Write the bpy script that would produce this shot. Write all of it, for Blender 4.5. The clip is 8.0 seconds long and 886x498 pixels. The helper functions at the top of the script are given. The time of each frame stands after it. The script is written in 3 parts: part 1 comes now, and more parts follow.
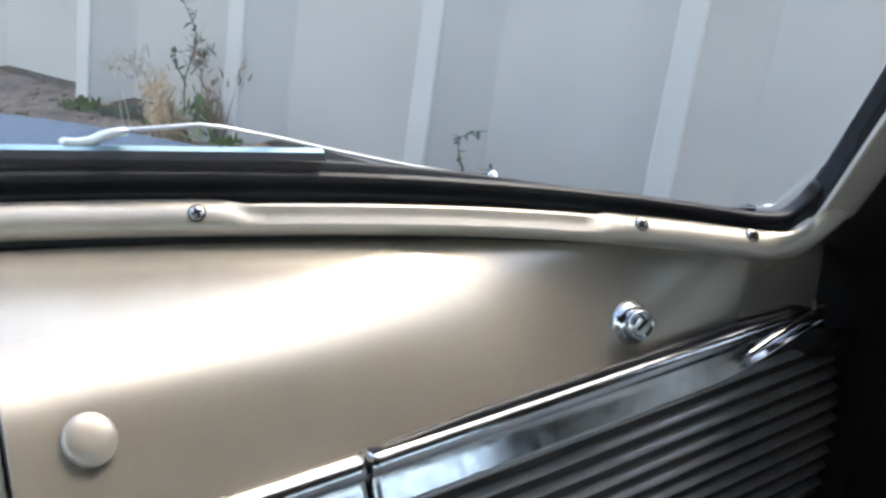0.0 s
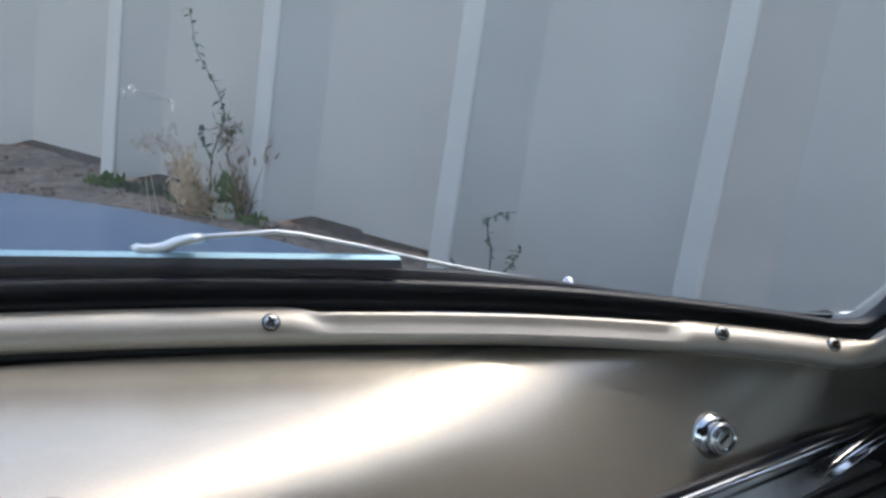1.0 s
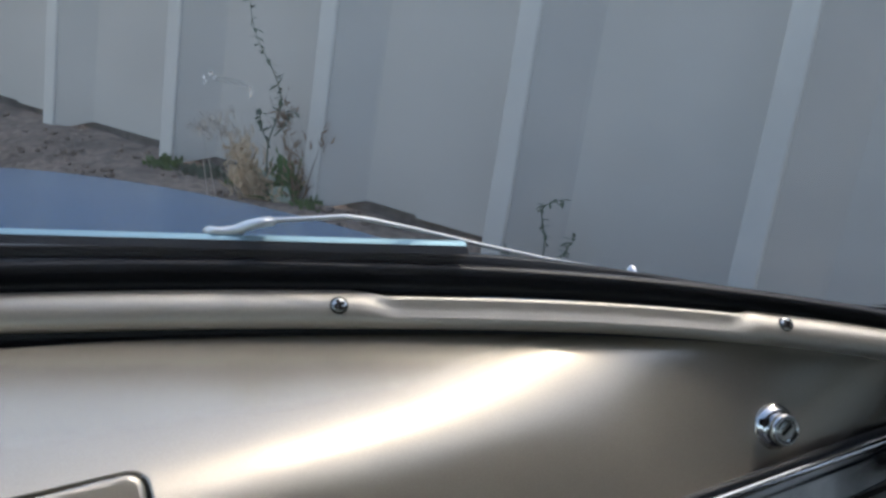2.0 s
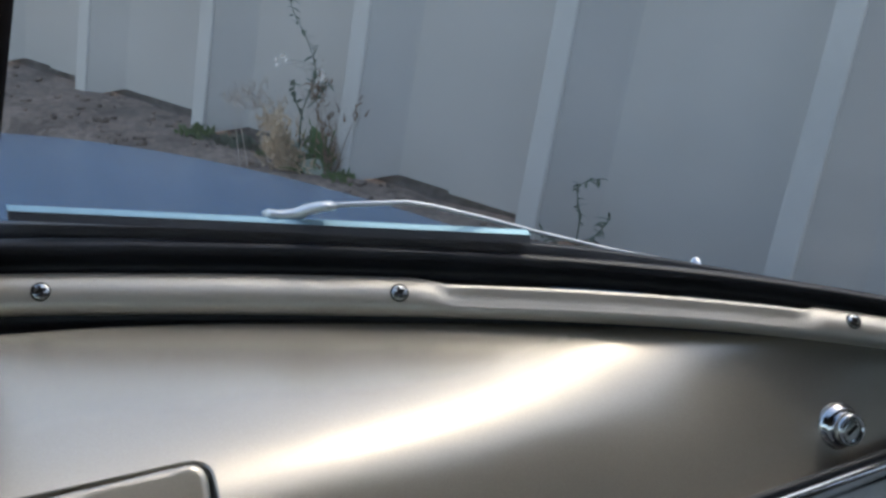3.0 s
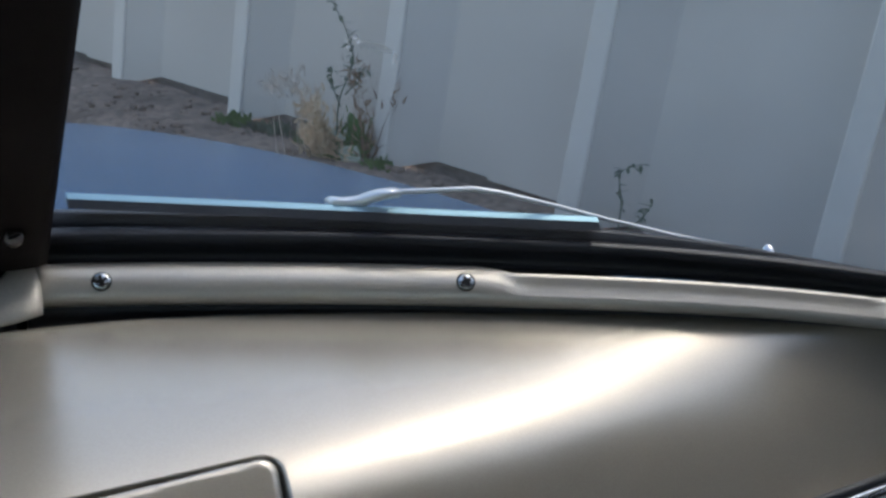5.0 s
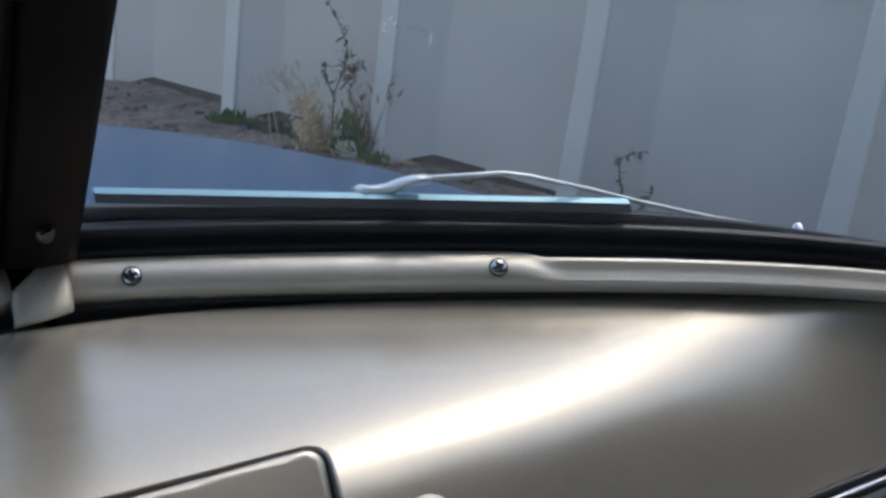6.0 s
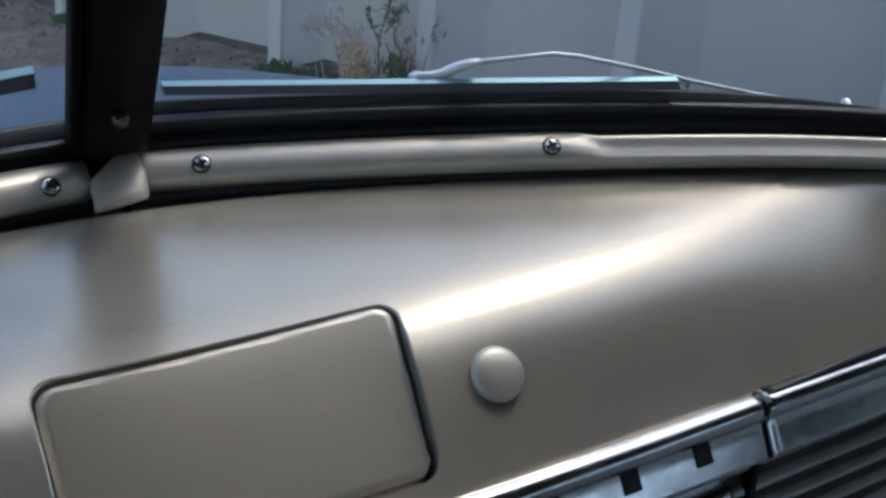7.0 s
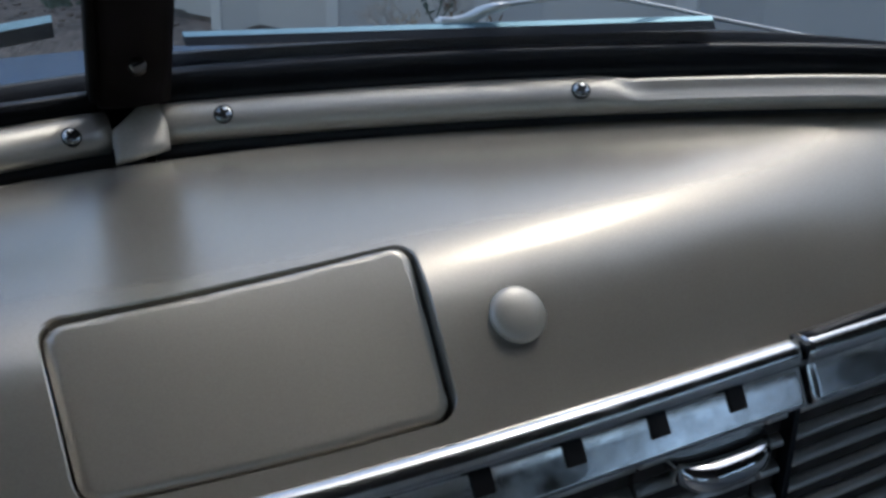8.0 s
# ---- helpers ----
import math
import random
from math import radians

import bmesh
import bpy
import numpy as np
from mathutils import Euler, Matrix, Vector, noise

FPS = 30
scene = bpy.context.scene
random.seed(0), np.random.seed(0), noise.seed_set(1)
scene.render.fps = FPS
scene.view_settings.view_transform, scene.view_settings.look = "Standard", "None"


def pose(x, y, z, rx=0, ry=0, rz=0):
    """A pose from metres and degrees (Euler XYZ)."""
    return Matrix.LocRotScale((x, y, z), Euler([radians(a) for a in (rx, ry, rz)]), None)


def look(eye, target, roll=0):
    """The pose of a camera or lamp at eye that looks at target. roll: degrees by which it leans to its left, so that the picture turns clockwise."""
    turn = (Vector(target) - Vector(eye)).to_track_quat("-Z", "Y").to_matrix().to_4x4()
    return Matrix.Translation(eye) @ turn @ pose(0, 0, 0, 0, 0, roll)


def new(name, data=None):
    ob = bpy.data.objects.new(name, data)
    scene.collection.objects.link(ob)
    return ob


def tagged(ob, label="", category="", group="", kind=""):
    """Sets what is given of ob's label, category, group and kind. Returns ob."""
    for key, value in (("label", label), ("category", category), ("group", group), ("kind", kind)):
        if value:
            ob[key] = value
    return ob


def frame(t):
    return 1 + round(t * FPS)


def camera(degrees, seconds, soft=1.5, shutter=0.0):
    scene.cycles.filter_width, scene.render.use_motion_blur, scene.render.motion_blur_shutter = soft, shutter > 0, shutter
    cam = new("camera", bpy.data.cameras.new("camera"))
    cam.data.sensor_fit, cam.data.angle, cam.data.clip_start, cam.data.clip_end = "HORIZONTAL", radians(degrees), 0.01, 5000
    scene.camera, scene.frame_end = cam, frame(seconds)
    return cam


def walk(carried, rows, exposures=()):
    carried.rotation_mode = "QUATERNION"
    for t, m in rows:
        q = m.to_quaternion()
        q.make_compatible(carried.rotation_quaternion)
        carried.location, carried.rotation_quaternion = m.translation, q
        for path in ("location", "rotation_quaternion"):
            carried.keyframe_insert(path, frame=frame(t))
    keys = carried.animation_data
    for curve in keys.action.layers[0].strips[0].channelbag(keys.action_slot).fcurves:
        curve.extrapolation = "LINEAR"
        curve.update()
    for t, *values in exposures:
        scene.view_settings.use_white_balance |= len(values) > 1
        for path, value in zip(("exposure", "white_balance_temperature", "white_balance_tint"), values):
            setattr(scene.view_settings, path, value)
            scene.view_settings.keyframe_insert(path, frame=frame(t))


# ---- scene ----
cam = camera(44.0, 8.0, soft=2.9)
ROWS = [
    (0, (-0.0002, -0.6567, 0.2571), (0.5292, 0.1011, -0.1242), 6.13),
    (0.2, (0.0022, -0.6373, 0.2737), (0.5243, 0.1254, -0.1080), 6.39),
    (0.5, (-0.0275, -0.6218, 0.2640), (0.5189, 0.1463, -0.0698), 6.48),
    (0.7, (-0.0217, -0.6096, 0.2636), (0.5197, 0.1654, -0.0625), 6.02),
    (1, (-0.0240, -0.6091, 0.2684), (0.5068, 0.1743, -0.0548), 6.31),
    (1.5, (-0.0330, -0.6109, 0.2696), (0.4777, 0.1833, -0.0594), 6.25),
    (3, (-0.0505, -0.5826, 0.2711), (0.4220, 0.2193, -0.0947), 7.28),
    (3.5, (-0.0672, -0.5575, 0.2640), (0.4159, 0.2362, -0.1056), 8.15),
    (4, (-0.0655, -0.5575, 0.2662), (0.4021, 0.2425, -0.1097), 7.83),
    (4.5, (-0.0599, -0.5630, 0.2659), (0.3895, 0.2463, -0.1122), 7.08),
    (6, (-0.0802, -0.5442, 0.2532), (0.3755, 0.2593, -0.1297), 5.31),
    (6.5, (-0.0937, -0.5648, 0.2525), (0.3388, 0.2414, -0.1512), 3.67),
    (6.7, (-0.0906, -0.5763, 0.2355), (0.3241, 0.2390, -0.1685), 2.73),
    (7, (-0.1005, -0.5778, 0.2208), (0.3108, 0.2311, -0.1994), 2.34),
    (7.3, (-0.1071, -0.5757, 0.2147), (0.3020, 0.2246, -0.2237), 2.37),
    (7.5, (-0.1021, -0.5762, 0.2101), (0.2946, 0.2274, -0.2336), 1.92),
    (8, (-0.0770, -0.5860, 0.1900), (0.2762, 0.2469, -0.2333), -0.10),
]
walk(cam, [(t, look(eye, target, roll)) for t, eye, target, roll in ROWS],
     exposures=[(0.0, 2.02, 7700, 9), (0.5, 1.72, 7300, 9), (1.0, 1.37, 7200, 9), (1.5, 1.09, 7200, 9), (3.0, 0.87, 6950, 7), (6.0, 0.82, 6750, 7), (7.0, 0.62, 6600, 7), (8.0, 0.38, 6400, 6)])

# ---- light ----
SUN = Vector((0.43, 0.23, 0.873)).normalized()
world = bpy.data.worlds.new("sky")
scene.world = world
world.use_nodes = True
sky = world.node_tree.nodes.new("ShaderNodeTexSky")
sky.sky_type = "NISHITA"
sky.sun_disc = False
sky.dust_density, sky.ozone_density = 1.4, 0.5
sky.sun_elevation = math.asin(SUN.z)
sky.sun_rotation = math.atan2(SUN.x, SUN.y)
world.node_tree.links.new(sky.outputs["Color"], world.node_tree.nodes["Background"].inputs["Color"])
world.node_tree.nodes["Background"].inputs["Strength"].default_value = 0.15
sun = new("sun", bpy.data.lights.new("sun", "SUN"))
sun.data.energy, sun.data.angle, sun.data.color = 0.30, radians(1.0), (1.0, 0.99, 0.97)
sun.matrix_world = look(SUN * 20, (0, 0, 0))


# ---- materials ----
def material(name, color, rough=0.5, metal=0.0, coat=0.0, grain=0.0, grain_scale=400.0, blotch=0.0, blotch_scale=8.0,
             bump=0.0, bump_scale=200.0, waves=0.0, wave_scale=6.0, per_object=0.0, rough_var=0.0):
    """Principled surface with fine grain, large blotches, fine relief and broad waviness, sized in metres."""
    m = bpy.data.materials.new(name)
    m.use_nodes = True
    nt = m.node_tree
    p = nt.nodes["Principled BSDF"]
    p.inputs["Roughness"].default_value, p.inputs["Metallic"].default_value = rough, metal
    p.inputs["Coat Weight"].default_value, p.inputs["Coat Roughness"].default_value = coat, 0.12
    p.inputs["Base Color"].default_value = (*color, 1)
    tc = nt.nodes.new("ShaderNodeTexCoord")

    def noise_at(scale, detail=3.0):
        n = nt.nodes.new("ShaderNodeTexNoise")
        n.inputs["Scale"].default_value, n.inputs["Detail"].default_value = scale, detail
        nt.links.new(tc.outputs["Object"], n.inputs["Vector"])
        return n.outputs["Fac"]

    value = None
    for amount, scale in ((grain, grain_scale), (blotch, blotch_scale)):
        if amount:
            r = nt.nodes.new("ShaderNodeMapRange")
            r.inputs["From Min"].default_value, r.inputs["From Max"].default_value = 0.25, 0.75
            r.inputs["To Min"].default_value, r.inputs["To Max"].default_value = 1 - amount, 1 + amount
            nt.links.new(noise_at(scale), r.inputs["Value"])
            if value is None:
                value = r.outputs["Result"]
            else:
                mul = nt.nodes.new("ShaderNodeMath")
                mul.operation = "MULTIPLY"
                nt.links.new(value, mul.inputs[0])
                nt.links.new(r.outputs["Result"], mul.inputs[1])
                value = mul.outputs["Value"]
    if per_object:
        oi = nt.nodes.new("ShaderNodeObjectInfo")
        r = nt.nodes.new("ShaderNodeMapRange")
        r.inputs["To Min"].default_value, r.inputs["To Max"].default_value = 1 - per_object, 1 + per_object
        nt.links.new(oi.outputs["Random"], r.inputs["Value"])
        if value is None:
            value = r.outputs["Result"]
        else:
            mul = nt.nodes.new("ShaderNodeMath")
            mul.operation = "MULTIPLY"
            nt.links.new(value, mul.inputs[0])
            nt.links.new(r.outputs["Result"], mul.inputs[1])
            value = mul.outputs["Value"]
    if value is not None:
        mix = nt.nodes.new("ShaderNodeVectorMath")
        mix.operation = "SCALE"
        mix.inputs[0].default_value = color
        nt.links.new(value, mix.inputs["Scale"])
        nt.links.new(mix.outputs["Vector"], p.inputs["Base Color"])
    if rough_var:
        r = nt.nodes.new("ShaderNodeMapRange")
        r.inputs["From Min"].default_value, r.inputs["From Max"].default_value = 0.3, 0.7
        r.inputs["To Min"].default_value, r.inputs["To Max"].default_value = rough - rough_var, rough + rough_var
        nt.links.new(noise_at(blotch_scale * 2.3, 5.0), r.inputs["Value"])
        nt.links.new(r.outputs["Result"], p.inputs["Roughness"])
    normal = None
    for amount, scale, dist in ((waves, wave_scale, 0.01), (bump, bump_scale, 0.0005)):
        if amount:
            b = nt.nodes.new("ShaderNodeBump")
            b.inputs["Strength"].default_value, b.inputs["Distance"].default_value = amount, dist
            nt.links.new(noise_at(scale), b.inputs["Height"])
            if normal is not None:
                nt.links.new(normal, b.inputs["Normal"])
            normal = b.outputs["Normal"]
    if normal is not None:
        nt.links.new(normal, p.inputs["Normal"])
    return m


PAINT = material("champagne_paint", (0.49, 0.45, 0.393), 0.27, 0.72, 0.0, grain=0.06, grain_scale=900, blotch=0.04, blotch_scale=9,
                 bump=0.04, bump_scale=1500)
TRIMPAINT = material("champagne_trim_paint", (0.51, 0.48, 0.43), 0.40, 0.72, 0.0, grain=0.06, grain_scale=900, blotch=0.05, blotch_scale=9,
                     bump=0.04, bump_scale=1500)
CAPPAINT = material("champagne_cap_paint", (0.46, 0.43, 0.385), 0.45, 0.25, grain=0.08, grain_scale=700, blotch=0.08, blotch_scale=60, bump=0.1, bump_scale=900)
RUBBER = material("black_rubber", (0.015, 0.017, 0.023), 0.40, blotch=0.25, blotch_scale=30, bump=0.2, bump_scale=500)
CHROME = material("chrome", (0.72, 0.73, 0.75), 0.07, 1.0, blotch=0.08, blotch_scale=60, waves=0.02, wave_scale=25, rough_var=0.03)
WORNCHROME = material("worn_chrome", (0.68, 0.69, 0.70), 0.16, 1.0, grain=0.10, grain_scale=700, blotch=0.12, blotch_scale=35, bump=0.08, bump_scale=900, waves=0.05, wave_scale=18, rough_var=0.07)
STEEL = material("screw_steel", (0.6, 0.6, 0.58), 0.16, 1.0, blotch=0.15, blotch_scale=300)
DULLSTEEL = material("dull_steel", (0.16, 0.14, 0.13), 0.35, 1.0, blotch=0.3, blotch_scale=300)
SCREW = material("screw_metal", (0.62, 0.63, 0.61), 0.2, 1.0, blotch=0.25, blotch_scale=400)
BLACK = material("black_paint", (0.012, 0.011, 0.011), 0.35, blotch=0.2, blotch_scale=20, bump=0.1, bump_scale=300)
POST = material("brown_black_paint", (0.013, 0.010, 0.010), 0.6, blotch=0.2, blotch_scale=20, bump=0.15, bump_scale=400)
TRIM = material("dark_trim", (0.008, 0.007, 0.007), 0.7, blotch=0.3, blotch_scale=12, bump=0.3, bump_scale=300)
# ribs paler and more metallic than the panel between them
RIBS = material("pale_ribs", (0.62, 0.60, 0.57), 0.30, 0.8, 0.0, grain=0.06, grain_scale=500, blotch=0.15, blotch_scale=40, bump=0.05, bump_scale=900)
BROWN = material("dark_brown_paint", (0.055, 0.045, 0.040), 0.30, 0.2, 0.0, blotch=0.15, blotch_scale=25, bump=0.05, bump_scale=900)
BLUE = material("blue_paint", (0.007, 0.085, 0.225), 0.25, 0.35, 0.0, blotch=0.1, blotch_scale=6, waves=0.02, wave_scale=4)
# the sky's reflection is put into the blade backs as a cyan base colour
ALLOY = material("sky_tinted_alloy", (0.30, 0.47, 0.54), 0.45, 1.0, blotch=0.06, blotch_scale=80)
WIPERMETAL = material("satin_wiper_metal", (0.80, 0.82, 0.83), 0.42, 0.8, grain=0.05, grain_scale=500, blotch=0.08, blotch_scale=60)
FENCE = material("grey_sheet_paint", (0.62, 0.57, 0.515), 0.45, 0.0, 0.1, grain=0.03, grain_scale=60, blotch=0.07, blotch_scale=3,
                 waves=0.35, wave_scale=3.5, per_object=0.02)
SOIL = material("dark_soil", (0.23, 0.175, 0.14), 0.95, grain=0.45, grain_scale=45, blotch=0.35, blotch_scale=6, waves=1.0, wave_scale=25)
STRAW = material("dry_grass", (0.66, 0.50, 0.33), 0.8, blotch=0.3, blotch_scale=20)
PALESTRAW = material("pale_dry_seed", (0.62, 0.53, 0.44), 0.85, blotch=0.25, blotch_scale=20)
LEAF = material("green_leaf", (0.085, 0.15, 0.035), 0.5, blotch=0.35, blotch_scale=30)
DARKLEAF = material("dull_leaf", (0.10, 0.13, 0.085), 0.55, blotch=0.35, blotch_scale=30)
RUSSET = material("brown_stalks", (0.26, 0.17, 0.11), 0.7, blotch=0.3, blotch_scale=20)
# pale so that unseen panels, floor and back wall bounce light onto chrome and ribs
PALELINING = material("pale_reflector_lining", (0.78, 0.77, 0.75), 0.85, blotch=0.15, blotch_scale=5, bump=0.3, bump_scale=400)
PALE = material("pale_leaf", (0.42, 0.46, 0.36), 0.5, blotch=0.2, blotch_scale=60)
FOOTSTRIP = material("dark_foot_strip", (0.125, 0.103, 0.09), 0.9, grain=0.4, grain_scale=40, blotch=0.3, blotch_scale=7)
LINING = material("dimmed_roof_lining", (0.09, 0.085, 0.08), 0.85, blotch=0.15, blotch_scale=5, bump=0.3, bump_scale=400)
# near black so that unseen panels darken the dashboard's reflections
DARKLINING = material("dark_blocker_lining", (0.03, 0.028, 0.026), 0.85, blotch=0.2, blotch_scale=5, bump=0.3, bump_scale=400)
# the rib crowns' extra brightness is put into this paler colour
BRIGHTCROWN = material("bright_crown_paint", (0.74, 0.69, 0.63), 0.4, 0.0, 0.1, grain=0.04, grain_scale=60, blotch=0.06, blotch_scale=4, waves=0.3, wave_scale=5)
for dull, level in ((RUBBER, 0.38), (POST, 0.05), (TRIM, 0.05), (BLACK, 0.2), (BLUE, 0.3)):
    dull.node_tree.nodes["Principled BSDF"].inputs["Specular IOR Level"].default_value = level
GLASS = material("window_glass", (0.95, 0.97, 0.97), 0.0)
GLASS.node_tree.nodes["Principled BSDF"].inputs["Transmission Weight"].default_value = 1.0
GLASS.node_tree.nodes["Principled BSDF"].inputs["IOR"].default_value = 1.15
# a thin uneven translucent film, added to haze the view through the glass
tree = GLASS.node_tree
film = tree.nodes.new("ShaderNodeBsdfTranslucent")
film.inputs["Color"].default_value = (0.85, 0.85, 0.83, 1)
cloud = tree.nodes.new("ShaderNodeTexNoise")
cloud.inputs["Scale"].default_value = 9.0
cloud.inputs["Detail"].default_value = 5.0
amount = tree.nodes.new("ShaderNodeMapRange")
amount.inputs["From Min"].default_value, amount.inputs["From Max"].default_value = 0.3, 0.7
amount.inputs["To Min"].default_value, amount.inputs["To Max"].default_value = 0.004, 0.010
blend = tree.nodes.new("ShaderNodeMixShader")
tree.links.new(cloud.outputs["Fac"], amount.inputs["Value"])
tree.links.new(amount.outputs["Result"], blend.inputs["Fac"])
tree.links.new(tree.nodes["Principled BSDF"].outputs["BSDF"], blend.inputs[1])
tree.links.new(film.outputs["BSDF"], blend.inputs[2])
tree.links.new(blend.outputs["Shader"], tree.nodes["Material Output"].inputs["Surface"])
# pale marks that paint a reflection and sun glints on the pane
GLARE = material("wax_smear", (0.85, 0.9, 0.92), 0.4)
GLARE.node_tree.nodes["Principled BSDF"].inputs["Alpha"].default_value = 0.16
SPARK = material("sun_spark", (0.97, 0.98, 0.98), 0.55)
SPARK.node_tree.nodes["Principled BSDF"].inputs["Transmission Weight"].default_value = 0.9


# ---- building helpers ----
def part(name, bm, mat, parent=None, label="", smooth=True):
    me = bpy.data.meshes.new(name)
    bmesh.ops.recalc_face_normals(bm, faces=bm.faces)
    bm.to_mesh(me)
    bm.free()
    me.materials.append(mat)
    for p in me.polygons:
        p.use_smooth = smooth
    ob = new(name, me)
    if parent is not None:
        ob.parent = parent
    if label:
        tagged(ob, label)
    return ob


def grid(bm, rows, close=False):
    """Quads between rows of points; the rows have equal lengths. close: joins each row's end to its start."""
    vs = [[bm.verts.new(p) for p in row] for row in rows]
    for a, b in zip(vs, vs[1:]):
        n = len(a)
        for i in range(n if close else n - 1):
            j = (i + 1) % n
            bm.faces.new((a[i], a[j], b[j], b[i]))
    if close:
        bm.faces.new(vs[0][::-1])
        bm.faces.new(vs[-1])
    return vs


def box(bm, lo, hi, bevel=0.0):
    lo, hi = Vector(lo), Vector(hi)
    m = Matrix.LocRotScale((lo + hi) / 2, None, hi - lo)
    made = bmesh.ops.create_cube(bm, size=1, matrix=m)["verts"]
    if bevel:
        edges = list({e for v in made for e in v.link_edges})
        bmesh.ops.bevel(bm, geom=edges, offset=bevel, segments=2, affect="EDGES", profile=0.5)


def lathe(bm, profile, m, n=32):
    """Turns (radius, height) pairs about the z axis of the pose m."""
    rows = [[m @ Vector((r * math.cos(2 * math.pi * i / n), r * math.sin(2 * math.pi * i / n), h)) for i in range(n)] for r, h in profile]
    grid(bm, rows, close=True)


def tube(bm, points, radii, n=8):
    """A round bar along points."""
    rows = []
    pts = [Vector(p) for p in points]
    for i, p in enumerate(pts):
        d = (pts[min(i + 1, len(pts) - 1)] - pts[max(i - 1, 0)]).normalized()
        a = d.cross(Vector((0.3, 0.1, 1))).normalized()
        b = d.cross(a)
        r = radii[i] if isinstance(radii, (list, tuple)) else radii
        rows.append([p + r * (math.cos(2 * math.pi * k / n) * a + math.sin(2 * math.pi * k / n) * b) for k in range(n)])
    grid(bm, rows, close=True)


def spline(points, n):
    """A smooth curve through points, n steps each."""
    pts = [Vector(p) for p in points]
    out = []
    for i in range(len(pts) - 1):
        p0, p1, p2, p3 = pts[max(i - 1, 0)], pts[i], pts[i + 1], pts[min(i + 2, len(pts) - 1)]
        for k in range(n):
            t = k / n
            out.append(0.5 * (2 * p1 + (p2 - p0) * t + (2 * p0 - 5 * p1 + 4 * p2 - p3) * t * t + (3 * p1 - p0 - 3 * p2 + p3) * t ** 3))
    return out + [pts[-1]]


def step(a, b, x):
    t = min(max((x - a) / (b - a), 0.0), 1.0)
    return t * t * (3 - 2 * t)


# ---- the car's plan: x to its right, y ahead, z up, origin at the foot of the middle post ----
def bend(x, e=0.012):
    return math.sqrt(x * x + e * e)


def mould_y(x):
    return 0.016 - 0.355 * bend(x)


def mould_low(x):
    x = abs(x)
    return -0.007 - 0.014 * ((x - 0.35) / 0.35) ** 2 if x < 0.35 else -0.007 - 0.0185 * ((x - 0.35) / 0.26) ** 2


def mould_top(x):
    x = abs(x)
    return 0.018 - 0.013 * ((x - 0.33) / 0.33) ** 2 if x < 0.33 else 0.018 - 0.020 * ((x - 0.33) / 0.28) ** 2


def mould_mid(x):
    """Where the moulding meets the rubber."""
    return Vector((x, mould_y(x) + 0.0185, mould_top(x) - 0.0055))


def glass_low(x):
    x = abs(x)
    return 0.038 - 0.011 * ((x - 0.28) / 0.27) ** 2 if x < 0.28 else 0.038 - 0.019 * ((x - 0.28) / 0.28) ** 2


def pane_y(x, z, out=0.03):
    """The raked plane of a windscreen half."""
    return 0.016 - (0.274 * abs(x) + 0.574 * (z - 0.01) - out) / 0.772


def strip_y(x):
    return -0.2592 + 0.1 * bend(x, 0.1)


def dash_at(x, s):
    """The dashboard's skin: s from 0 under the windscreen moulding to 1 behind the chrome strip, over a tight crown."""
    sy, sz = strip_y(x) + 0.012, -0.092
    depth = 0.028 - 0.355 * bend(x, 0.1) - sy
    gy, gz = sy + 0.5 * (depth + math.sqrt(depth * depth + 0.0009)), mould_low(bend(x, 0.07) - 0.02) - 0.0034 + 0.0074 * step(0.42, 0.56, abs(x))
    crown = CROWN_Y - 0.005 * bend(x, 0.05) + 0.50 * max(abs(x) - 0.13, 0.0) ** 2
    room = gy - crown - 0.012
    cy = gy - 0.012 - 0.5 * (room + math.sqrt(room * room + 0.0004))
    cz = min(CROWN_Z + 0.010 * bend(x, 0.05), gz - 0.004)
    if s < 0:
        return Vector((x, gy - s * 0.06, gz - s * s * 0.36))
    if s > 1:
        return Vector((x, sy + 0.01 * min(s - 1, 0.5), sz - (s - 1) * 0.25))
    weight = 0.85 + (CROWN_W - 0.85) * (1 - step(0.16, 0.42, abs(x)))
    a, b, c = (1 - s) ** 2, 2 * weight * s * (1 - s), s * s
    k = a + b + c
    return Vector((x, (a * gy + b * max(cy, sy + 0.001) + c * sy) / k, (a * gz + b * cz + c * sz) / k))


CROWN_Y, CROWN_Z, CROWN_W = -0.1665, -0.0208, 3.7


def dash_normal(x, s):
    dx = dash_at(x + 0.002, s) - dash_at(x - 0.002, s)
    ds = dash_at(x, s + 0.01) - dash_at(x, s - 0.01)
    n = dx.cross(ds).normalized()
    return n if n.z > 0 or n.y < 0 else -n


car = new("car")
tagged(car, "old blue car with champagne metallic dashboard and split windscreen", "car")


# ---- dashboard ----
ARC_S = [i / 800 for i in range(801)]
ARC_Q = [0.0]
for i in range(800):
    ARC_Q.append(ARC_Q[-1] + (dash_at(0.05, ARC_S[i + 1]) - dash_at(0.05, ARC_S[i])).length)


def at_arc(q):
    return float(np.interp(q, ARC_Q, ARC_S))


def tray_gap(x, q):
    """Signed distance in metres from the ashtray's rounded outline; below 0 inside. q: metres along the profile."""
    top, low = TRAY_TOP - 0.050 * x, TRAY_LOW
    half = 0.0853 - 0.050 * (q - TRAY_TOP)
    qx = abs(x - 0.0064) - (half - 0.012)
    qy = abs(q - (top + low) / 2) - ((low - top) / 2 - 0.012)
    return math.hypot(max(qx, 0), max(qy, 0)) + min(max(qx, qy), 0) - 0.012


TRAY_TOP, TRAY_LOW = 0.1398, 0.2290


